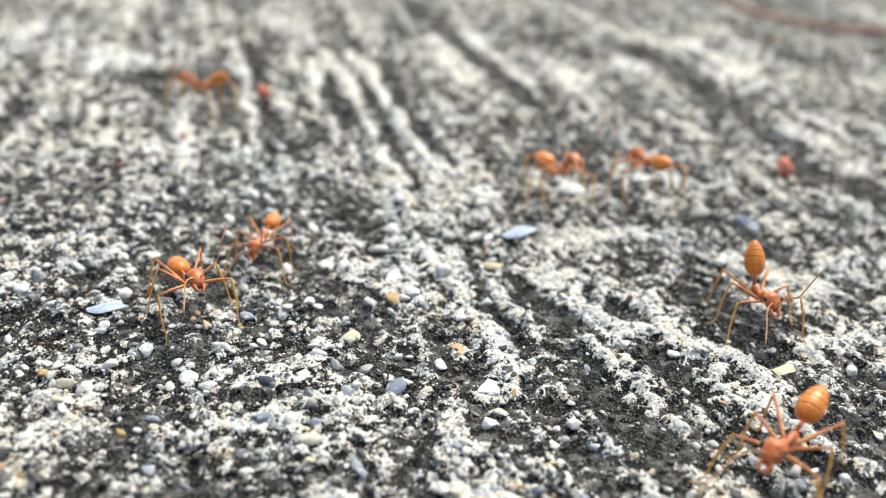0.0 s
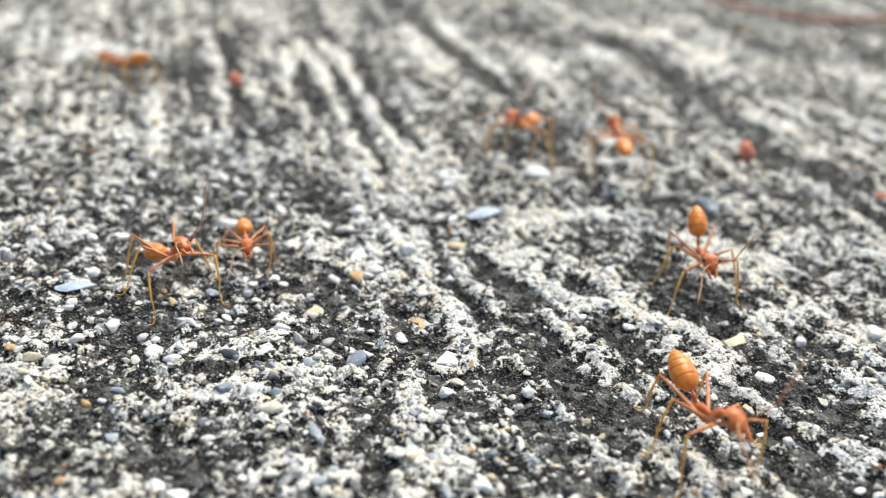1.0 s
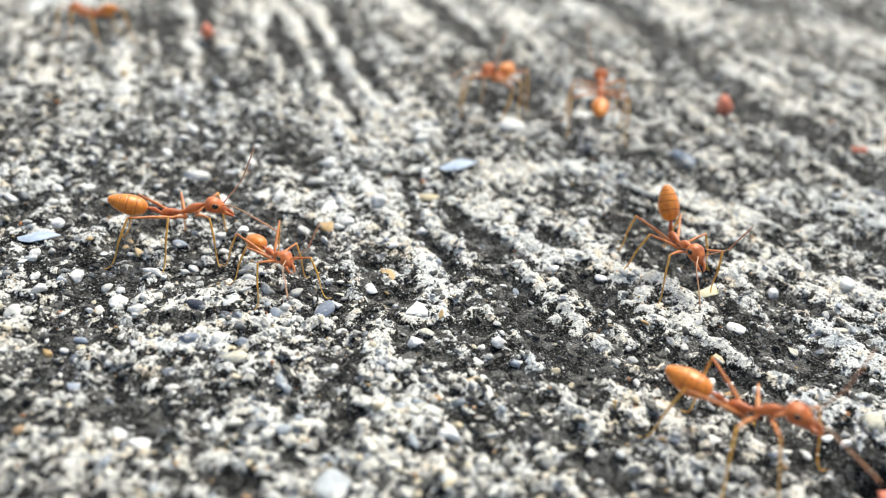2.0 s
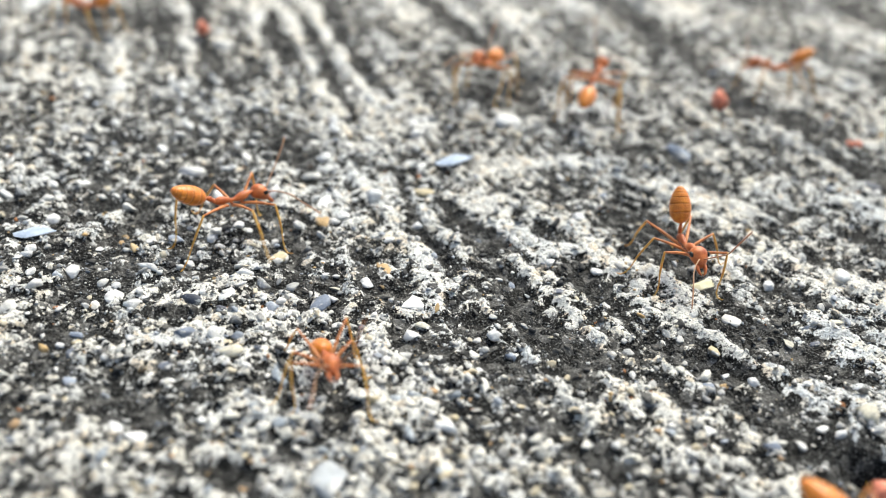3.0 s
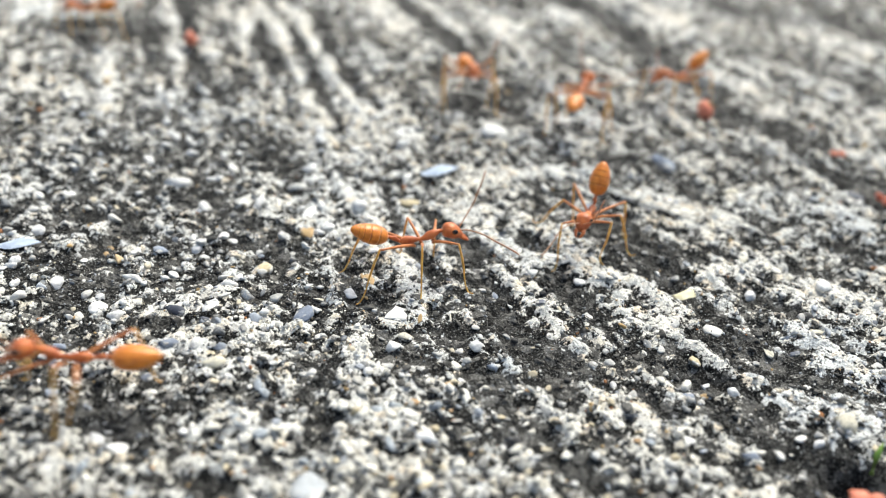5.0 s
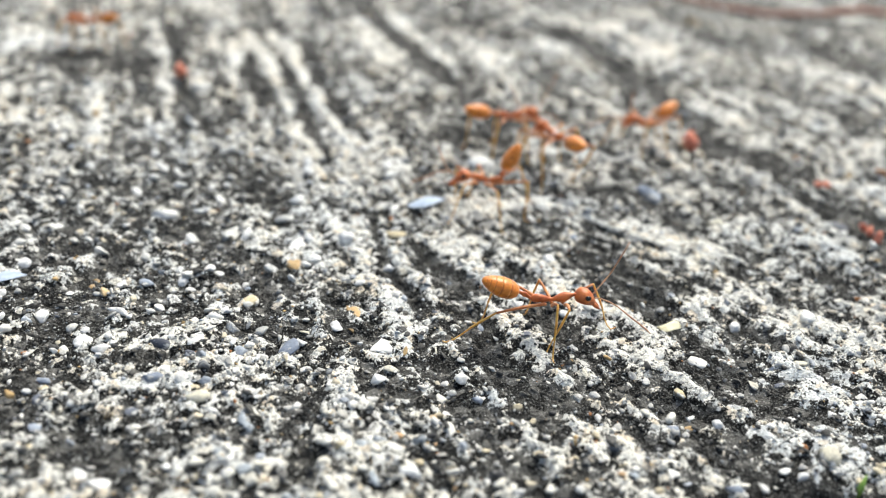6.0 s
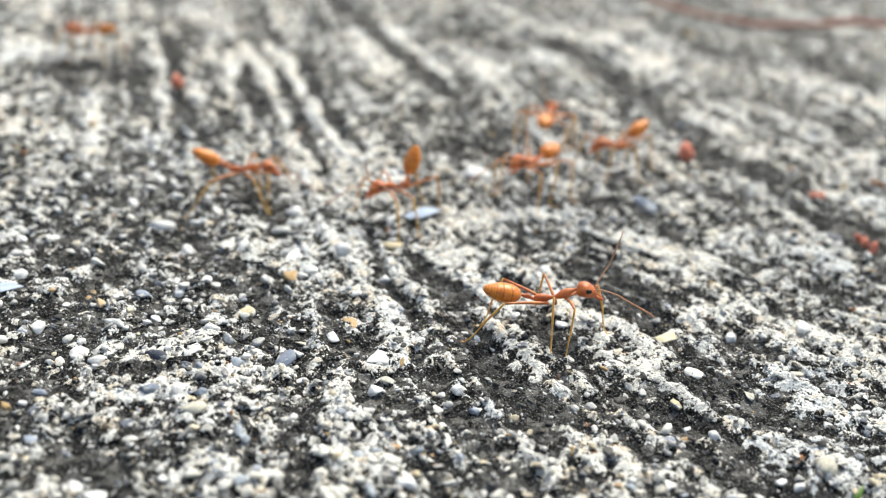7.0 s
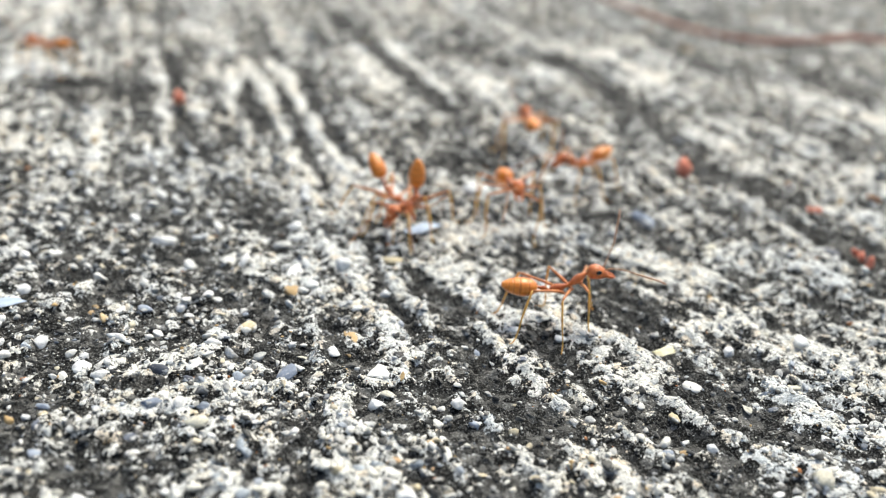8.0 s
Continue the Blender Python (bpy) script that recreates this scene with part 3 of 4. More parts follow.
        if side < 0:
            feel = tube([(1.15, -0.16, 0.16), (1.5, -0.40, 0.36), (2.0, -0.78, 0.45), (2.5, -1.05, 0.42), (2.75, -1.15, 0.34), (3.4, -1.3, 0.10), (4.1, -1.5, -0.12), (4.7, -1.7, -0.32), (5.0, -1.78, -0.48)],
                        [0.045, 0.04, 0.04, 0.042, 0.042, 0.048, 0.052, 0.052, 0.03], 6)
        else:
            feel = tube([(1.15, 0.16, 0.16), (1.4, 0.42, 0.5), (1.7, 0.75, 0.9), (1.95, 1.0, 1.25), (2.1, 1.12, 1.5), (2.3, 1.3, 2.3), (2.5, 1.5, 3.1), (2.65, 1.7, 3.8)],
                        [0.045, 0.04, 0.04, 0.042, 0.042, 0.046, 0.048, 0.03], 6)
        mesh_object("antenna", *feel, FEELER, head, "thin elbowed brown antenna")
    for hip, rest, upper, lower in LEGS:
        for side in (1, -1):
            thigh = tube([(-0.25, 0, -0.06), (0, 0, 0), (0.25 * upper, 0, 0.05), (0.5 * upper, 0, 0.06), (0.8 * upper, 0, 0.03), (upper, 0, 0)], [0.12, 0.108, 0.118, 0.105, 0.08, 0.07], 8)
            leg = mesh_object("leg", *thigh, LIMB, ant)
            leg.location = Vector((hip[0], hip[1] * side, hip[2])) * MM
            L = lower
            shin = tube([(-0.04, 0, 0), (0.1 * L, 0, 0.01), (0.3 * L, 0, 0.03), (0.52 * L, 0, 0.0), (0.58 * L, 0, -0.04), (0.75 * L, 0, -0.13), (0.9 * L, 0, -0.13), (L, 0, 0.0), (L + 0.08, 0.04, 0.22), (L + 0.1, 0.06, 0.42)],
                        [0.066, 0.077, 0.082, 0.07, 0.052, 0.05, 0.047, 0.045, 0.04, 0.02], 8)
            shank = mesh_object("lower_leg", *shin, SHIN, leg)
            shank.location = (upper * MM, 0, 0)
    return tagged(ant, "orange-red weaver ant with amber rear body on concrete", "ant", "ants on the concrete")


ANT_LABELS = {
    "crossing": "orange-red weaver ant crossing the concrete with lowered amber rear body",
    "passing": "orange-red weaver ant walking past across rough concrete",
    "turning": "orange-red weaver ant holding its amber rear body raised upright",
    "corner": "orange-red weaver ant with raised rear body, turning on the concrete",
    "running": "orange-red weaver ant running fast across the concrete",
    "arriving": "orange-red weaver ant hurrying in with raised amber rear body",
    "standing": "orange-red weaver ant standing on stretched legs on concrete",
    "stretching": "orange-red weaver ant standing with lowered amber rear body",
    "strolling": "orange-red weaver ant walking slowly with half-raised rear body",
    "distant": "small orange weaver ant far out on the concrete",
}


# ---- stones in the concrete ----
def ball(level):
    bm = bmesh.new()
    bmesh.ops.create_icosphere(bm, subdivisions=level, radius=1.0)
    bm.verts.ensure_lookup_table()
    v = np.array([list(p.co) for p in bm.verts])
    f = np.array([[p.index for p in face.verts] for face in bm.faces])
    bm.free()
    return v, f


BALL_0, BALL_1 = ball(1), ball(2)


def lumpy(base, rng, rough):
    """A worn, uneven stone of unit size."""
    v = base[0].copy()
    for _ in range(13):
        cut = rng.normal(size=3)
        cut /= np.linalg.norm(cut)
        depth = rng.uniform(0.34, 0.80)
        over = np.maximum(v @ cut - depth, 0)
        v -= over[:, None] * cut * 0.95
    v *= 1 + rough * rng.normal(size=(len(v), 1))
    return v


def stone_meshes(mat, count, seed, rough=0.055):
    rng = np.random.default_rng(seed)
    out = []
    for _ in range(count):
        me = bpy.data.meshes.new("pebble")
        v = lumpy(BALL_1, rng, rough) * np.array([0.56, 0.56, 0.56]) * MM
        me.from_pydata(v.tolist(), [], BALL_1[1].tolist())
        me.materials.append(mat)
        me.polygons.foreach_set("use_smooth", [True] * len(me.polygons))
        out.append(me)
    return out


def lay_stone(me, x, y, size, rng, flat=0.62, sink=0.26, name="pebble"):
    ob = new(name, me)
    ob.parent = ground
    long, wide = rng.uniform(0.95, 1.2), rng.uniform(0.7, 0.95)
    z = height(x, y) + size * flat * (0.5 - sink - 0.18)
    m = pose(x * MM, y * MM, z * MM, rng.uniform(-14, 14), rng.uniform(-14, 14), rng.uniform(0, 360))
    ob.matrix_basis = m @ Matrix.Diagonal((size * long, size * wide, size * flat * rng.uniform(0.85, 1.15), 1))
    return ob


WHITE_STONES = [
    (-10, 40.7, 0.73), (-8.3, 49.7, 1.18), (-5.7, 42, 0.6), (-11.6, 36.6, 0.94), (-10.3, 35.9, 0.93), (-16.2, 40.9, 0.58), (-15.3, 49.2, 1.41),
    (-14.6, 55.7, 0.82), (-11, 57.4, 1.03), (-2.8, 54.9, 0.56), (8.7, 46.9, 1), (10.8, 48.7, 0.31), (4.7, 52.2, 0.51), (8.8, 54.3, 0.4), (7.6, 43.4, 0.47),
    (2.1, 42.9, 0.62), (4.1, 43.4, 0.55), (10, 45.2, 0.49), (5.5, 37.2, 1.13), (7.9, 38.2, 0.72), (3.6, 50.1, 1.56), (13, 56.2, 0.77), (16.4, 55.9, 0.86),
]
MORE_WHITE_STONES = [
    (32.5, 60.1, 0.94), (28.5, 55.4, 1.16), (24.8, 50.6, 1.25), (24.1, 43.7, 0.9), (22.9, 45, 0.5), (29.2, 45, 0.59), (31.7, 45.3, 0.59), (26.7, 39.5, 0.69),
    (27.7, 39.4, 0.92), (34.3, 56.4, 1.59), (20.2, 39, 0.75), (29.9, 50.1, 0.73), (35.5, 51.9, 0.75), (-8.9, 65.3, 1.39), (11.6, 84.5, 2.8), (-19, 102.3, 2),
    (16.1, 63.5, 1.21), (-15.3, 68.9, 1.86), (-3.6, 64.2, 1.98), (0.2, 65.2, 1.61), (9.3, 62.5, 1.18), (3.9, 81.1, 1.92),
]
BLUE_STONES = [
    (-10.0, 44.9, 1.3), (-13.2, 56.6, 0.92), (-10.6, 49, 1.08), (-8.4, 48, 0.83), (-15.9, 42.7, 0.97), (-10.4, 42.1, 0.9), (-15, 40.1, 0.86), (-6.5, 57.5, 0.66), (-16.4, 45, 0.86),
    (-2.5, 49.1, 1.35), (7.1, 54.9, 0.93), (10.3, 54, 0.65), (9.5, 44.8, 0.73), (13.2, 52.1, 0.72), (21.1, 42.7, 0.96), (29.4, 48.4, 0.79), (23.3, 37.5, 0.88),
    (18.8, 68.8, 1.29), (27.9, 79.3, 2.18), (43.8, 74, 2.16),
]
OCHRE_STONES = [
    (-7, 43.1, 1.22), (-5.9, 55.3, 1.29), (-17.1, 56.6, 0.64), (-7.4, 46.7, 0.41), (-16.1, 44.1, 0.53), (1.5, 54.4, 1.1), (7.4, 52.8, 0.72), (6.8, 42.7, 0.59),
    (5.9, 38.8, 0.66), (6, 40.3, 0.59), (1.7, 39.2, 0.61), (-1.5, 51.8, 0.7), (4.3, 47.7, 0.75), (32, 51.1, 1.2), (22.2, 43.3, 0.77), (22.5, 46.8, 1.02),
    (36.1, 51.3, 0.84), (29.4, 60.2, 0.83), (29.7, 40.6, 1.57), (27.7, 48.4, 0.79), (32, 57.6, 0.6), (4, 67.3, 1.25), (-16.5, 85.9, 1.23), (-33.1, 91.6, 1.28),
    (32, 72.9, 1.15), (-3.5, 60.9, 1.51),
]


def set_stones():
    rng = np.random.default_rng(5)
    for mat, rows, seed in ((PEBBLE_WHITE, WHITE_STONES + MORE_WHITE_STONES, 1), (PEBBLE_BLUE, BLUE_STONES, 2), (PEBBLE_OCHRE, OCHRE_STONES, 3)):
        shapes = stone_meshes(mat, 8, seed)
        for k, (x, y, size) in enumerate(rows):
            lay_stone(shapes[k % 8], x, y, 1.3 * size, rng, 0.56, 0.28)
    for x, y, size, mat in ((10.3, 37.6, 1.9, PEBBLE_DARK), (-0.6, 33.2, 2.8, PEBBLE_PALE), (20.0, 41.6, 0.9, PEBBLE_DARK), (27.0, 64.5, 1.7, PEBBLE_DARK), (31.5, 52.5, 1.6, PEBBLE_DARK)):
        lay_stone(stone_meshes(mat, 1, int(x * 10) + 900)[0], x, y, size, rng)
    shapes = stone_meshes(PEBBLE_MIXED, 14, 4)
    pale = stone_meshes(PEBBLE_WHITE, 10, 6)
    for k in range(140):
        x, y = rng.uniform(-30, 4), rng.uniform(46, 92)
        lay_stone(pale[k % 10], x, y, rng.uniform(0.65, 1.35) * (0.75 + y / 200), rng, 0.62, 0.2)
    for k in range(140):
        x, y = rng.uniform(-24, 42), rng.uniform(32, 72)
        if math.hypot(x - 23.7, y - 54.8) > 1.6:
            lay_stone(shapes[k % 14], x, y, rng.uniform(0.45, 1.0), rng)


def sand(name, base, count, low, high, x_range, y_range, seed, label, mat=None, clean=None, where=None, power=1.8):
    """Sand grains that show on the surface, joined into one mesh."""
    rng = np.random.default_rng(seed)
    kinds = np.stack([lumpy(base, rng, 0.04) for _ in range(24)])
    x, y = rng.uniform(*x_range, count), rng.uniform(*y_range, count)
    z, crust = surface(x, y)
    keep = rng.uniform(size=count) < (0.55 + 0.55 * crust if where is None else where(x, y) * np.clip((crust - 0.27) / 0.15, 0.12, 1))
    keep &= np.hypot((x - HOLE[0]) / 1.9, (y - HOLE[1]) / 1.3) > 1.1
    x, y, z, crust = x[keep], y[keep], z[keep], crust[keep]
    n = len(x)
    size = low * (high / low) ** (rng.uniform(size=n) ** power)
    flat = rng.uniform(0.45, 0.75, n)
    long, wide = rng.uniform(0.9, 1.25, n), rng.uniform(0.7, 1.0, n)
    a = rng.uniform(0, 2 * math.pi, n)
    v = kinds[rng.integers(0, 24, n)] * 0.5
    v = v * (np.stack([long, wide, flat], 1) * size[:, None])[:, None, :]
    tip = rng.normal(0, 0.25, (n, 2))
    v[:, :, 2] += v[:, :, 0] * tip[:, :1] + v[:, :, 1] * tip[:, 1:]
    vx = v[:, :, 0] * np.cos(a)[:, None] - v[:, :, 1] * np.sin(a)[:, None] + x[:, None]
    vy = v[:, :, 0] * np.sin(a)[:, None] + v[:, :, 1] * np.cos(a)[:, None] + y[:, None]
    vz = v[:, :, 2] + (z + size * flat * 0.2)[:, None]
    co = np.stack([vx, vy, vz], 2).reshape(-1, 3) * MM
    per = base[0].shape[0]
    tris = (base[1][None] + (np.arange(n) * per)[:, None, None]).reshape(-1, 3)
    me = bpy.data.meshes.new(name)
    me.vertices.add(len(co))
    me.vertices.foreach_set("co", co.ravel())
    me.loops.add(tris.size)
    me.loops.foreach_set("vertex_index", tris.ravel())
    me.polygons.add(len(tris))
    me.polygons.foreach_set("loop_start", np.arange(0, tris.size, 3))
    me.update(calc_edges=True)
    film = np.clip((0.48 - 0.90 * crust if clean is None else clean) + rng.normal(0, 0.24, n), -0.3, 0.5)
    me.attributes.new("film", "FLOAT", "POINT").data.foreach_set("value", np.repeat(film, per))
    me.materials.append(mat or SAND)
    ob = new(name, me)
    ob.parent = ground
    return tagged(ob, label, kind="stuff")


# ---- loose bits ----
def crumb(name, x, y, size, mat, seed, label, category, lobes=2):
    rng = np.random.default_rng(seed)
    verts, faces = [], []
    for k in range(lobes):
        v = lumpy(BALL_1, rng, 0.07) * 0.5 * size * rng.uniform(0.6, 1.0)
        v = v * np.array([1.0, 0.9, 0.95]) + np.array([(k - (lobes - 1) / 2) * size * 0.5, rng.uniform(-0.2, 0.2) * size, size * 0.34])
        faces += (BALL_1[1] + len(verts)).tolist()
        verts += (v * MM).tolist()
    ob = mesh_object(name, verts, faces, mat)
    ob.matrix_basis = pose(x * MM, y * MM, height(x, y) * MM, 0, 0, rng.uniform(0, 360))
    return tagged(ob, label, category)


def chip(name, x, y, length, width, turn, mat, seed, label, category):
    """A flat, angular splinter of stone."""
    rng = np.random.default_rng(seed)
    v = lumpy(BALL_1, rng, 0.03)
    v = (v - (v.max(0) + v.min(0)) / 2) / (v.max(0) - v.min(0)) * np.array([length, width, 0.3 * width])
    v[:, 1] += 0.12 * width * np.sin(v[:, 0] / length * 5.0)
    ob = mesh_object(name, (v * MM).tolist(), BALL_1[1].tolist(), mat, smooth=False)
    ob.matrix_basis = pose(x * MM, y * MM, (height(x, y) + 0.22 * width) * MM, 14, 0, turn)
    return tagged(ob, label, category)


def loose_bits():
    crumb("red_crumb", -22.4, 105.7, 3.0, CRUMB, 21, "small brick-red dried crumb lying on concrete", "crumb", 1)
    crumb("red_crumb", 35.2, 93.3, 3.0, CRUMB, 22, "small brick-red dried crumb lying on concrete", "crumb", 1)
    crumb("red_crumb", 46.2, 72.8, 2.0, CRUMB, 23, "lumpy brick-red dried crumb lying on concrete", "crumb", 3)
    crumb("red_crumb", 46.0, 84.4, 1.4, CRUMB, 24, "small brick-red dried crumb lying on concrete", "crumb")
    crumb("red_crumb", 27.6, 33.5, 2.0, CRUMB, 25, "larger red-brown crumb beside a dark hole", "crumb", 2)
    chip("seed_husk", 23.7, 54.6, 1.9, 1.1, -12, HUSK, 35, "pale yellow seed husk lying on dark concrete", "husk")
    chip("blue_flake", 6.6, 73.3, 3.9, 1.3, 33, FLAKE, 31, "pale blue stone flake lying on the concrete", "flake")
    chip("blue_flake", -23.1, 56.7, 2.9, 1.1, 20, FLAKE, 31, "pale blue stone flake lying on the concrete", "flake")
    stem = tube([(44.0, 204.0, 0.7), (49.3, 188.3, 1.0), (53.2, 175.8, 1.2), (58.6, 168.0, 1.1), (67.6, 165.0, 0.9), (79.0, 169.0, 1.0), (87.8, 173.6, 1.2), (96.0, 173.6, 0.9), (112.0, 178.0, 1.0)],
                [0.25, 0.4, 0.5, 0.45, 0.55, 0.5, 0.6, 0.5, 0.4], 8)
    tagged(mesh_object("dry_stem", *stem, TWIG), "thin reddish-brown dry stem lying on concrete", "stem")
    shoot = tube([(30.1, 37.5, -0.8), (30.3, 37.9, 0.2), (30.6, 38.2, 0.9)], [0.12, 0.2, 0.04], 6)
    tagged(mesh_object("green_shoot", *shoot, LEAF), "tiny green shoot growing out of a dark hole", "shoot")


loose_bits()
sand("grit", BALL_1, 11000, 0.24, 0.85, (-42, 64), (29, 105), 77, "mixed white, grey, blue and tan sand grains in concrete")
sand("fine_grit", BALL_0, 42000, 0.12, 0.34, (-30, 50), (30, 85), 79, "fine pale and dark sand grains in concrete")
sand("far_grit", BALL_0, 4500, 0.6, 1.8, (-85, 120), (80, 210), 78, "mixed pale and dark sand grains in concrete")
sand("gravel", BALL_1, 1700, 0.35, 1.45, (-48, 6), (42, 96), 81, "white, grey and tan pebbles standing out of dark cement", GRAVEL, -0.02, gravelly, 2.0)
sand("near_gravel", BALL_1, 4600, 0.35, 1.1, (-24, 38), (24, 47), 82, "rounded cream, grey and tan grains close together", NEAR_GRAVEL, 0.08, near_grains, 1.3)
set_stones()


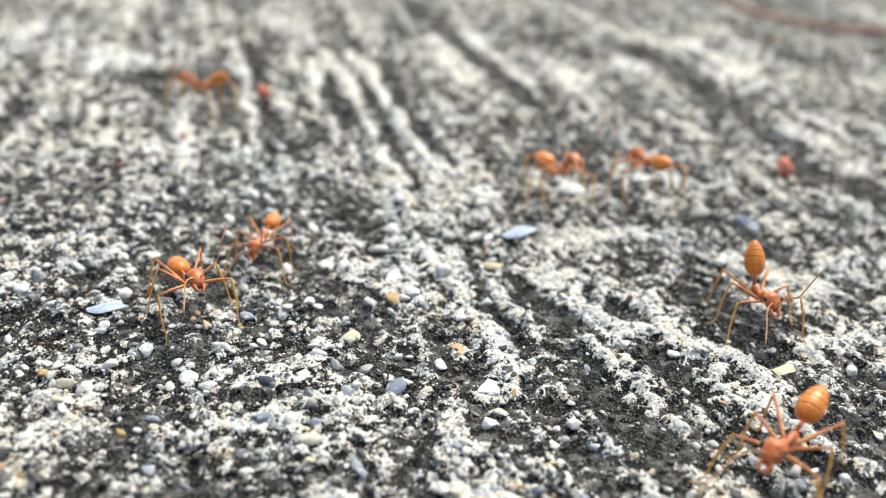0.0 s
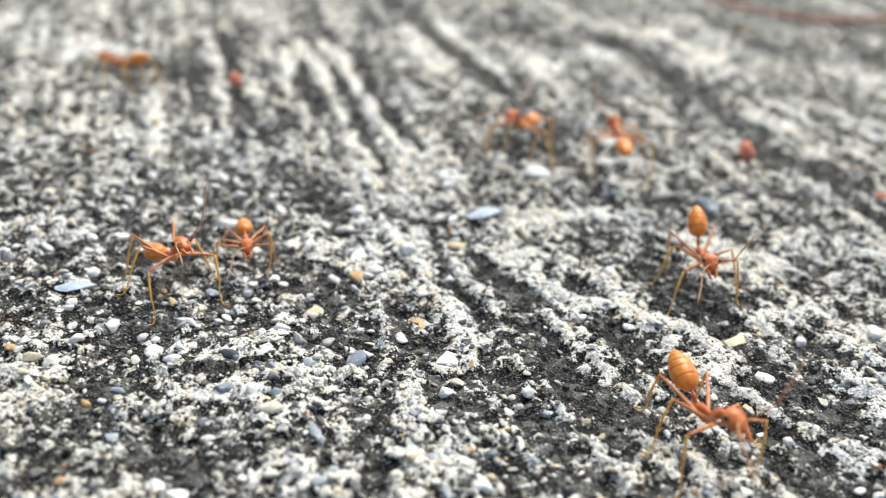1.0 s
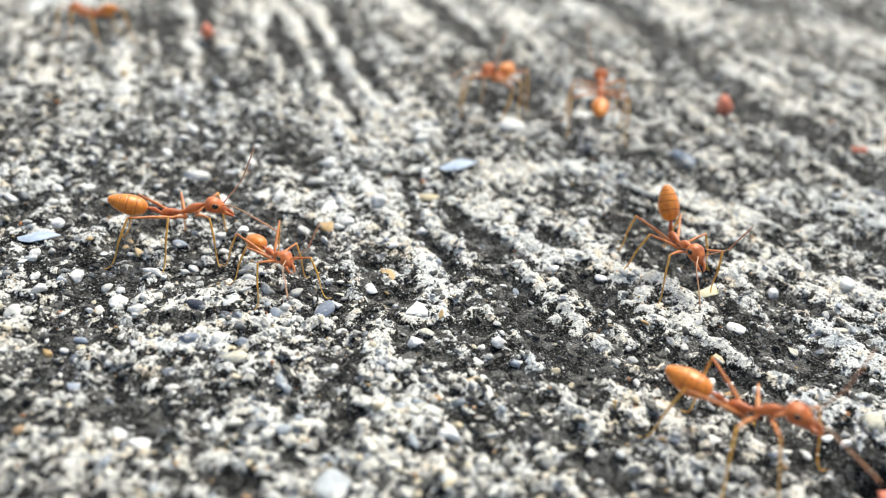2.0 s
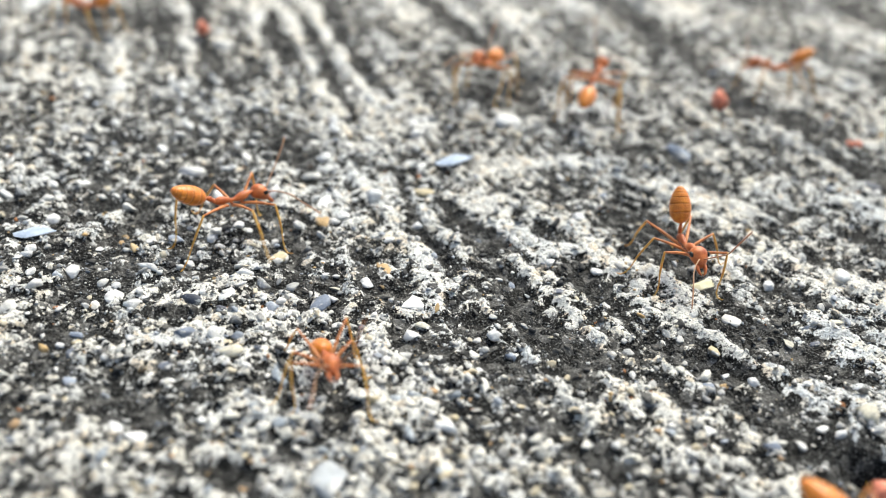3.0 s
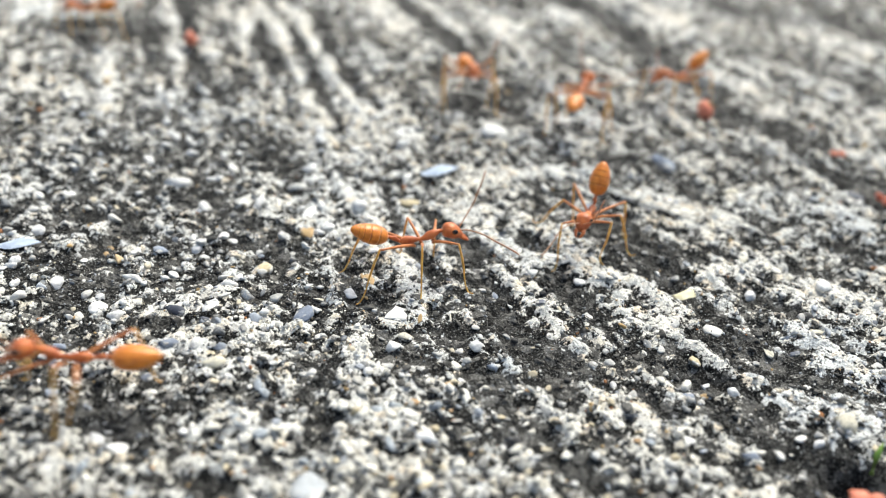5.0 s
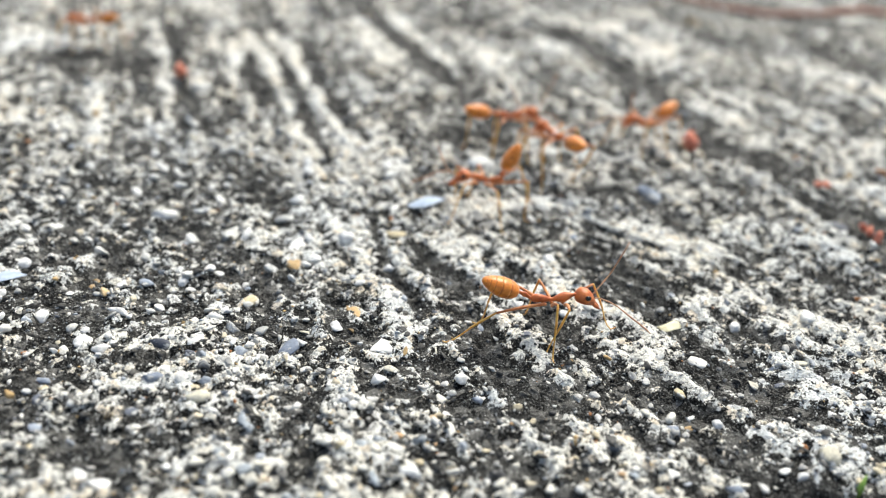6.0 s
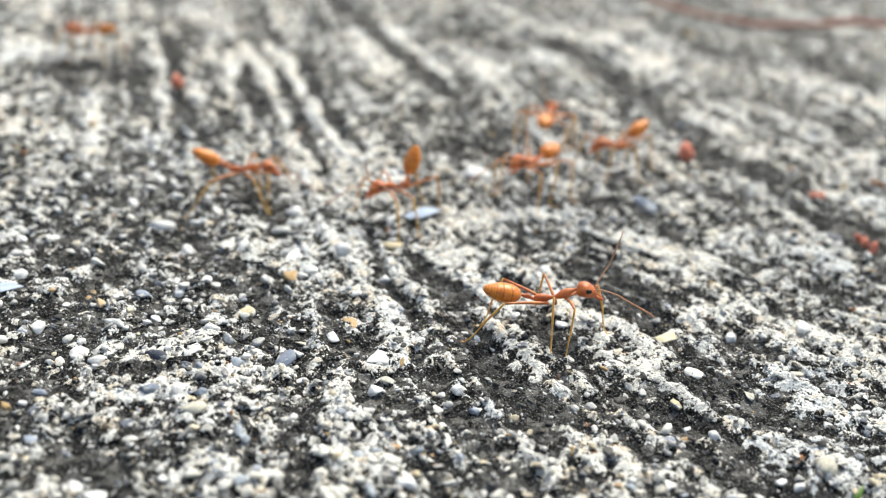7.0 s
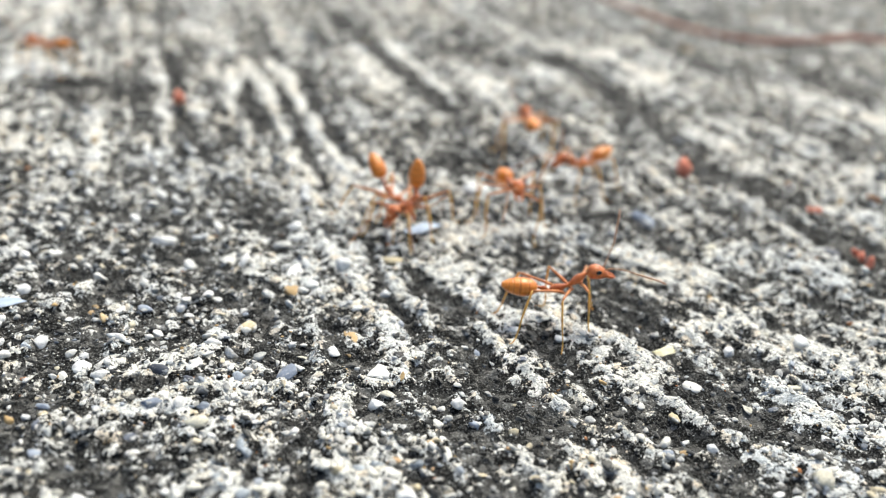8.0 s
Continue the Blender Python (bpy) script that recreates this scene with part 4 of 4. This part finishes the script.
# ---- where the ants go: seconds, x, y, heading, pitch, lift of the rear body ----
ANT_ROWS = {
    "crossing": [
        (0, -17.1, 56.3, -61, 25, 25), (0.2, -16.9, 56.4, -55, 27, 26), (0.4, -16.9, 56.5, -56, 30, 32), (0.5, -16.5, 56.4, -55, 32, 32), (0.6, -16.1, 56.4, -50, 31, 29), (0.8, -15.7, 56.4, -48, 30, 29),
        (1, -16.2, 57.2, -51, 34, 23), (1.2, -16.1, 56.7, -51, 37, 25), (1.5, -16.0, 57.3, -50, 35, 28), (1.7, -13.7, 56.0, -5, 13, 30), (2.8, -11.1, 57.0, 27, -1, 20), (3, -9.4, 57.6, 43, -6, 26),
        (3.3, -5.7, 53.9, -32, 6, 28), (3.5, -3.4, 51.4, -49, 15, 15), (3.6, -2.5, 51.4, -51, 15, 17), (3.8, -0.9, 51.4, -44, 18, 20), (4, 0.3, 51.5, -40, 19, 15), (4.3, 2.3, 54.1, 5, 13, 25),
        (4.5, 2.7, 54.4, 25, 9, 30), (4.7, 3.4, 55.2, 22, 9, 31), (5.8, 10.7, 53.2, -5, 0, 26), (6, 14.6, 52.3, 4, 1, 26), (6.5, 15.1, 53.6, 5, 11, 32), (7, 15.3, 54.4, 2, 11, 25),
        (7.5, 15.1, 54.8, 4, 17, 31), (8, 16.8, 57.9, 3, 24, 34),
    ],
    "passing": [
        (0, -13.9, 64.7, -95, -1, 4), (0.2, -14.2, 64.4, -98, 4, 6), (0.4, -14.0, 64.3, -85, 10, 8), (0.5, -13.7, 63.8, -83, 12, 14), (0.6, -13.2, 63.0, -81, 12, 11), (0.8, -12.0, 61.3, -81, 11, 9),
        (1, -11.7, 60.6, -76, 10, 12), (1.2, -11.2, 59.4, -64, 15, 3), (1.5, -10.4, 58.1, -58, 19, 10), (1.7, -7.6, 54.8, -52, 12, 9), (2.8, -2.6, 44.3, -79, 21, -2), (3, -1.0, 39.8, -77, 23, 2),
        (3.1, -0.7, 38.7, -79, 22, 0), (3.2, -0.1, 37.4, -82, 21, 2), (3.4, 1.7, 32.4, -75, 15, 6), (3.5, 2.8, 30.4, -75, 20, 9), (3.6, 3.9, 28.5, -79, 23, 13), (3.8, 5.4, 25.0, -72, 10, 10),
        (4.1, 6.2, 23.0, -66, 4, 8), (8, 7.6, 21.0, -70, 0, 5),
    ],
    "turning": [
        (0, 22.9, 60.0, -86, 11, 84), (0.5, 22.6, 61.1, -92, 9, 65), (0.8, 22.8, 60.8, -92, 8, 64), (1, 22.6, 62.2, -89, 7, 64), (1.2, 22.0, 61.7, -85, 7, 65), (1.5, 21.7, 56.5, -92, 6, 38),
        (1.7, 21.3, 56.2, -71, 3, 71), (2.8, 21.9, 55.5, -83, 3, 80), (3, 21.9, 54.7, -82, 3, 80), (3.3, 20.4, 55.9, -95, 1, 76), (3.5, 19.4, 58.0, -118, -2, 77), (4, 19.4, 58.0, -120, -2, 79),
        (4.3, 19.1, 60.3, -105, 0, 77), (4.5, 18.7, 59.6, -99, 1, 74), (4.7, 18.1, 59.4, -99, 2, 77), (5.8, 15.1, 70.0, -170, 3, 79), (6, 11.5, 72.6, -169, 4, 84), (6.5, 6.8, 70.9, -172, -12, 95),
        (7, 4.1, 72.4, -139, 4, 96), (7.5, 2.5, 73.9, -120, 12, 96), (8, 5.1, 72.4, -127, -12, 96),
    ],
    "corner": [
        (0, 19.6, 42.5, -128, 11, 42), (0.2, 18.2, 42.6, -82, 14, 68), (0.5, 18.4, 42.2, -74, 19, 70), (0.8, 18.5, 41.6, -75, 21, 65), (1, 18.2, 41.5, -72, 22, 58), (1.2, 17.9, 41.2, -65, 25, 63),
        (1.5, 19.3, 43.1, -38, 29, 44), (1.7, 20.3, 41.1, -35, 24, 29), (2.8, 23.7, 28.1, -42, 0, 28), (3, 24.4, 26.1, -42, 0, 24), (3.3, 28.2, 24.7, -42, 0, 10), (8, 34.4, 23.0, -42, 0, 10),
    ],
    "running": [
        (0, 25.9, 26.1, 180, 0, 10), (4.2, 23.8, 22.8, 190, 0, 10), (4.4, 17.5, 25.4, 205, 8, 22), (4.5, 11.5, 29.6, 222, 20, 27), (4.6, 7.6, 33.6, 185, 4, 57), (4.7, 1.7, 36.7, 208, 13, 24),
        (4.8, -4.0, 38.0, 186, 8, 14), (5, -13.7, 39.2, 182, 4, 10), (5.2, -22.2, 39.5, 180, 0, 10), (8, -27.8, 43.0, 180, 0, 10),
    ],
    "arriving": [
        (0, -47.1, 63.2, 4, 0, 30), (6.2, -36.5, 65.5, 10, 0, 30), (6.5, -28.4, 68.6, 8, 4, 24), (6.6, -25.9, 69.6, -5, 6, 20), (6.8, -20.2, 72.2, 40, -1, 40), (7, -9.3, 75.5, 13, -1, 34),
        (7.2, -4.5, 73.4, -12, 4, 44), (7.6, -3.2, 74.8, 22, -5, 54), (7.8, 0.2, 74.2, -12, -8, 48), (8, 3.8, 73.7, -54, -13, 36),
    ],
    "standing": [
        (0, 10.3, 80.3, -69, 32, 39), (0.5, 10.5, 84.0, -81, 30, 37), (0.8, 10.7, 86.8, -108, 28, 31), (1, 10.1, 88.1, -115, 27, 28), (1.5, 9.8, 87.9, -114, 23, 29), (1.7, 10.1, 87.5, -113, 24, 30),
        (3, 9.6, 90.6, -110, 23, 34), (3.5, 9.5, 90.4, -113, 24, 35), (4, 8.6, 90.5, -115, 24, 30), (4.5, 9.0, 91.1, -115, 25, 25), (4.7, 8.9, 92.6, -111, 21, 20), (5.8, 13.8, 87.2, 18, 0, 28),
        (6, 14.9, 88.4, 24, -4, 10), (6.3, 16.0, 86.5, 22, -7, 8), (6.5, 17.1, 87.1, 24, -8, 9), (6.8, 19.7, 90.7, 41, -5, 12), (7, 19.6, 92.7, 76, -3, 3), (7.5, 17.4, 94.0, 97, -3, 5),
        (8, 18.0, 97.5, 91, -7, -4),
    ],
    "stretching": [
        (0, 18.3, 83.4, 100, -12, 9), (0.5, 18.4, 84.9, 102, -6, 4), (0.8, 19.8, 85.5, 100, -3, -2), (1, 19.6, 86.3, 91, -1, -8), (1.5, 19.8, 85.4, 84, 8, 10), (1.7, 20.0, 85.3, 84, 8, 3),
        (3, 20.5, 87.8, 70, 8, -18), (3.5, 21.0, 85.9, 62, 6, -15), (4, 21.0, 86.0, 65, 4, -12), (4.5, 20.7, 86.1, 74, 2, -9), (4.7, 20.7, 87.2, 71, 2, -9), (5.8, 18.9, 85.0, 71, 0, -2),
        (6, 18.4, 82.7, 113, -5, 2), (6.3, 17.8, 80.5, 174, -1, 7), (6.5, 16.6, 79.3, 222, 2, 15), (6.8, 16.4, 79.6, 224, 6, 16), (7, 16.1, 78.5, 235, 9, 17), (7.2, 15.8, 77.5, 225, 8, 12),
        (7.5, 14.2, 75.2, 255, 6, 8), (8, 14.2, 75.4, 275, 9, 1),
    ],
    "strolling": [
        (0, 109.4, 164.4, 180, 6, 43), (1.7, 72.6, 114.1, 180, 6, 43), (2.8, 42.6, 99.5, 187, 6, 43), (3, 42.0, 98.9, 189, 6, 48), (3.3, 39.8, 99.2, 186, 2, 49), (3.5, 38.7, 99.7, 185, -1, 49),
        (4, 37.3, 98.2, 193, 1, 56), (4.5, 34.1, 95.9, 204, 3, 63), (4.7, 33.6, 97.4, 206, 4, 61), (5.8, 28.7, 92.2, 213, 10, 55), (6, 29.2, 91.3, 215, 11, 48), (6.5, 29.2, 88.9, 229, 7, 43),
        (7, 25.6, 86.8, 215, 5, 46), (7.5, 23.7, 85.6, 214, 11, 32), (8, 21.7, 85.5, 217, 12, 31),
    ],
    "distant": [
        (0, -28.2, 100.3, 149, 1, 37), (0.5, -31.3, 101.6, 150, 1, 36), (0.8, -32.7, 102.7, 151, 0, 35), (1, -35.0, 103.8, 150, 0, 29), (1.5, -35.1, 104.1, 147, 0, 28), (1.7, -34.5, 102.9, 146, -1, 27),
        (3, -35.8, 106.3, 148, -2, 23), (3.5, -35.0, 106.0, 149, -3, 22), (4.5, -35.2, 106.8, 152, -4, 19), (5.8, -36.3, 117.7, 156, -5, 15), (6, -36.6, 118.2, 156, -5, 14), (6.5, -36.8, 118.7, 156, -6, 13),
        (7, -36.6, 118.8, 153, -4, 13), (7.5, -38.4, 116.9, 149, -3, 12), (8, -42.0, 118.5, 148, -2, 12),
    ],
}


def glide(rows, t):
    """Values between rows, smooth in time and without overshoot."""
    times = [r[0] for r in rows]
    i = max(0, min(len(rows) - 2, int(np.searchsorted(times, t, "right")) - 1))
    a, b = np.array(rows[i][1:], float), np.array(rows[i + 1][1:], float)
    h = times[i + 1] - times[i]
    s = min(1.0, max(0.0, (t - times[i]) / h))

    def tangent(k):
        if k <= 0 or k >= len(rows) - 1:
            return np.zeros_like(a)
        d0 = (np.array(rows[k][1:], float) - np.array(rows[k - 1][1:], float)) / (times[k] - times[k - 1])
        d1 = (np.array(rows[k + 1][1:], float) - np.array(rows[k][1:], float)) / (times[k + 1] - times[k])
        return np.where(d0 * d1 > 0, 2 * d0 * d1 / np.where(d0 + d1 == 0, 1, d0 + d1), 0)

    m0, m1 = tangent(i), tangent(i + 1)
    return (2 * s**3 - 3 * s**2 + 1) * a + (s**3 - 2 * s**2 + s) * h * m0 + (-2 * s**3 + 3 * s**2) * b + (s**3 - s**2) * h * m1


def basis(ahead, up):
    x = ahead.normalized()
    y = up.cross(x).normalized()
    z = x.cross(y)
    return Matrix((x, y, z)).transposed()


# How much higher than the others an ant holds its body.
RISE = {"standing": 0.75, "stretching": 0.75}
# Where single feet stand otherwise, from a time on: leg by number (even: left), ahead and outward.
TALL = {0: (2.4, 2.3), 1: (2.4, 2.3), 2: (0.1, 2.9), 3: (0.1, 2.9), 4: (-2.9, 2.5), 5: (-2.9, 2.5)}
STANCES = {
    "crossing": [(5.6, {0: (4.3, 0.2), 1: (0.6, 2.6), 5: (-6.0, 1.0)}), (7.7, {0: (2.6, 1.8), 1: (1.6, 2.0), 5: (-3.6, 2.2)})],
    "standing": [(0.0, TALL)], "stretching": [(0.0, TALL)],
}
SIZES = {"passing": 0.82, "turning": 0.97, "arriving": 0.95, "standing": 1.08, "stretching": 1.08, "corner": 1.03}


def step_legs(ant, rows, stances, size, rise):
    """Key one ant: its body along rows, the rear body's lift, and six legs that stand and step in two sets of three."""
    times = [k / 10 for k in range(81)]
    values = [glide(rows, t) for t in times]
    bodies = []
    for x, y, turn, pitch, lift in values:
        ground_z = sum(height(x + dx, y + dy) for dx, dy in ((0, 0), (2, 0), (-2, 0), (0, 2), (0, -2))) / 5
        bodies.append(pose(x, y, ground_z + BODY_UP * size + rise, 0, 0, turn) @ pose(0, 0, 0, 0, -pitch, 0))
    walk(ant, [(t, Matrix.Translation(b.translation * MM) @ b.to_3x3().to_4x4()) for t, b in zip(times, bodies)])
    petiole = [c for c in ant.children if c.name.startswith("petiole")][0]
    walk(petiole, [(t, pose(*(p * MM for p in WAIST_AT), 0, 1.1 * v[4], 0)) for t, v in zip(times, values)])
    walk(petiole.children[0], [(t, pose(*(p * MM for p in GASTER_AT), 0, -0.3 * v[4], 0)) for t, v in zip(times, values)])
    legs = [c for c in ant.children if c.name.startswith("leg")]
    for n, leg in enumerate(legs):
        hip, rest, upper, lower = LEGS[n // 2]
        side = 1 if n % 2 == 0 else -1
        hip = Vector((hip[0], hip[1] * side, hip[2]))
        group = (n // 2 + n) % 2
        shank = leg.children[0]
        foot, leg_rows, shank_rows = None, [], []
        for k, t in enumerate(times):
            x, y, turn = values[k][:3]
            here = [d[n] for start, d in stances if t >= start and n in d]
            fx, fy = [size * v for v in (here[-1] if here else rest)]
            c, s = math.cos(radians(turn)), math.sin(radians(turn))
            jit = 0.35 * math.sin(7.3 * n + 1.7 * x)
            home = Vector((x + fx * c - (fy + jit) * side * s, y + fx * s + (fy + jit) * side * c))
            ahead = values[min(k + 2, 80)]
            lead = Vector((ahead[0] - x, ahead[1] - y)) * 0.5
            lifted = 0.0
            if foot is None:
                foot = home + lead * (1 if group else -0.5)
            elif (foot - home).length > (0.9 if k % 2 == group else 2.2):
                foot = home + lead
                lifted = 0.35
            place = Vector((foot.x, foot.y, height(foot.x, foot.y) + 0.08 + lifted))
            local = (bodies[k].inverted() @ place) / size
            way = local - hip
            d = min(max(way.length, abs(upper - lower) + 0.25), upper + lower - 0.04)
            u = way.normalized()
            outward = Vector((0.25 * (1 if rest[0] > 1 else -1 if rest[0] < -1 else 0), 0.35 * side, 1.0))
            n_up = (outward - outward.dot(u) * u).normalized()
            cos_a = (upper * upper + d * d - lower * lower) / (2 * upper * d)
            cos_a = min(1.0, max(-1.0, cos_a))
            knee = hip + upper * (cos_a * u + math.sqrt(1 - cos_a * cos_a) * n_up)
            tip = hip + d * u
            rot_leg = basis(knee - hip, n_up)
            rot_shank = basis(tip - knee, n_up)
            leg_rows.append((t, Matrix.Translation(hip * MM) @ rot_leg.to_4x4()))
            shank_rows.append((t, Matrix.Translation((upper * MM, 0, 0)) @ (rot_leg.transposed() @ rot_shank).to_4x4()))
        walk(leg, leg_rows)
        walk(shank, shank_rows)


def motions():
    first = make_ant()
    ants = [first] + [copy_thing(first, pose(0, 0, 0)) for _ in list(ANT_ROWS)[1:]]
    for ant, (name, rows) in zip(ants, ANT_ROWS.items()):
        tagged(ant, ANT_LABELS[name])
        size = SIZES.get(name, 1.0)
        ant.scale = (size, size, size)
        step_legs(ant, rows, STANCES.get(name, []), size, RISE.get(name, 0.0))


motions()
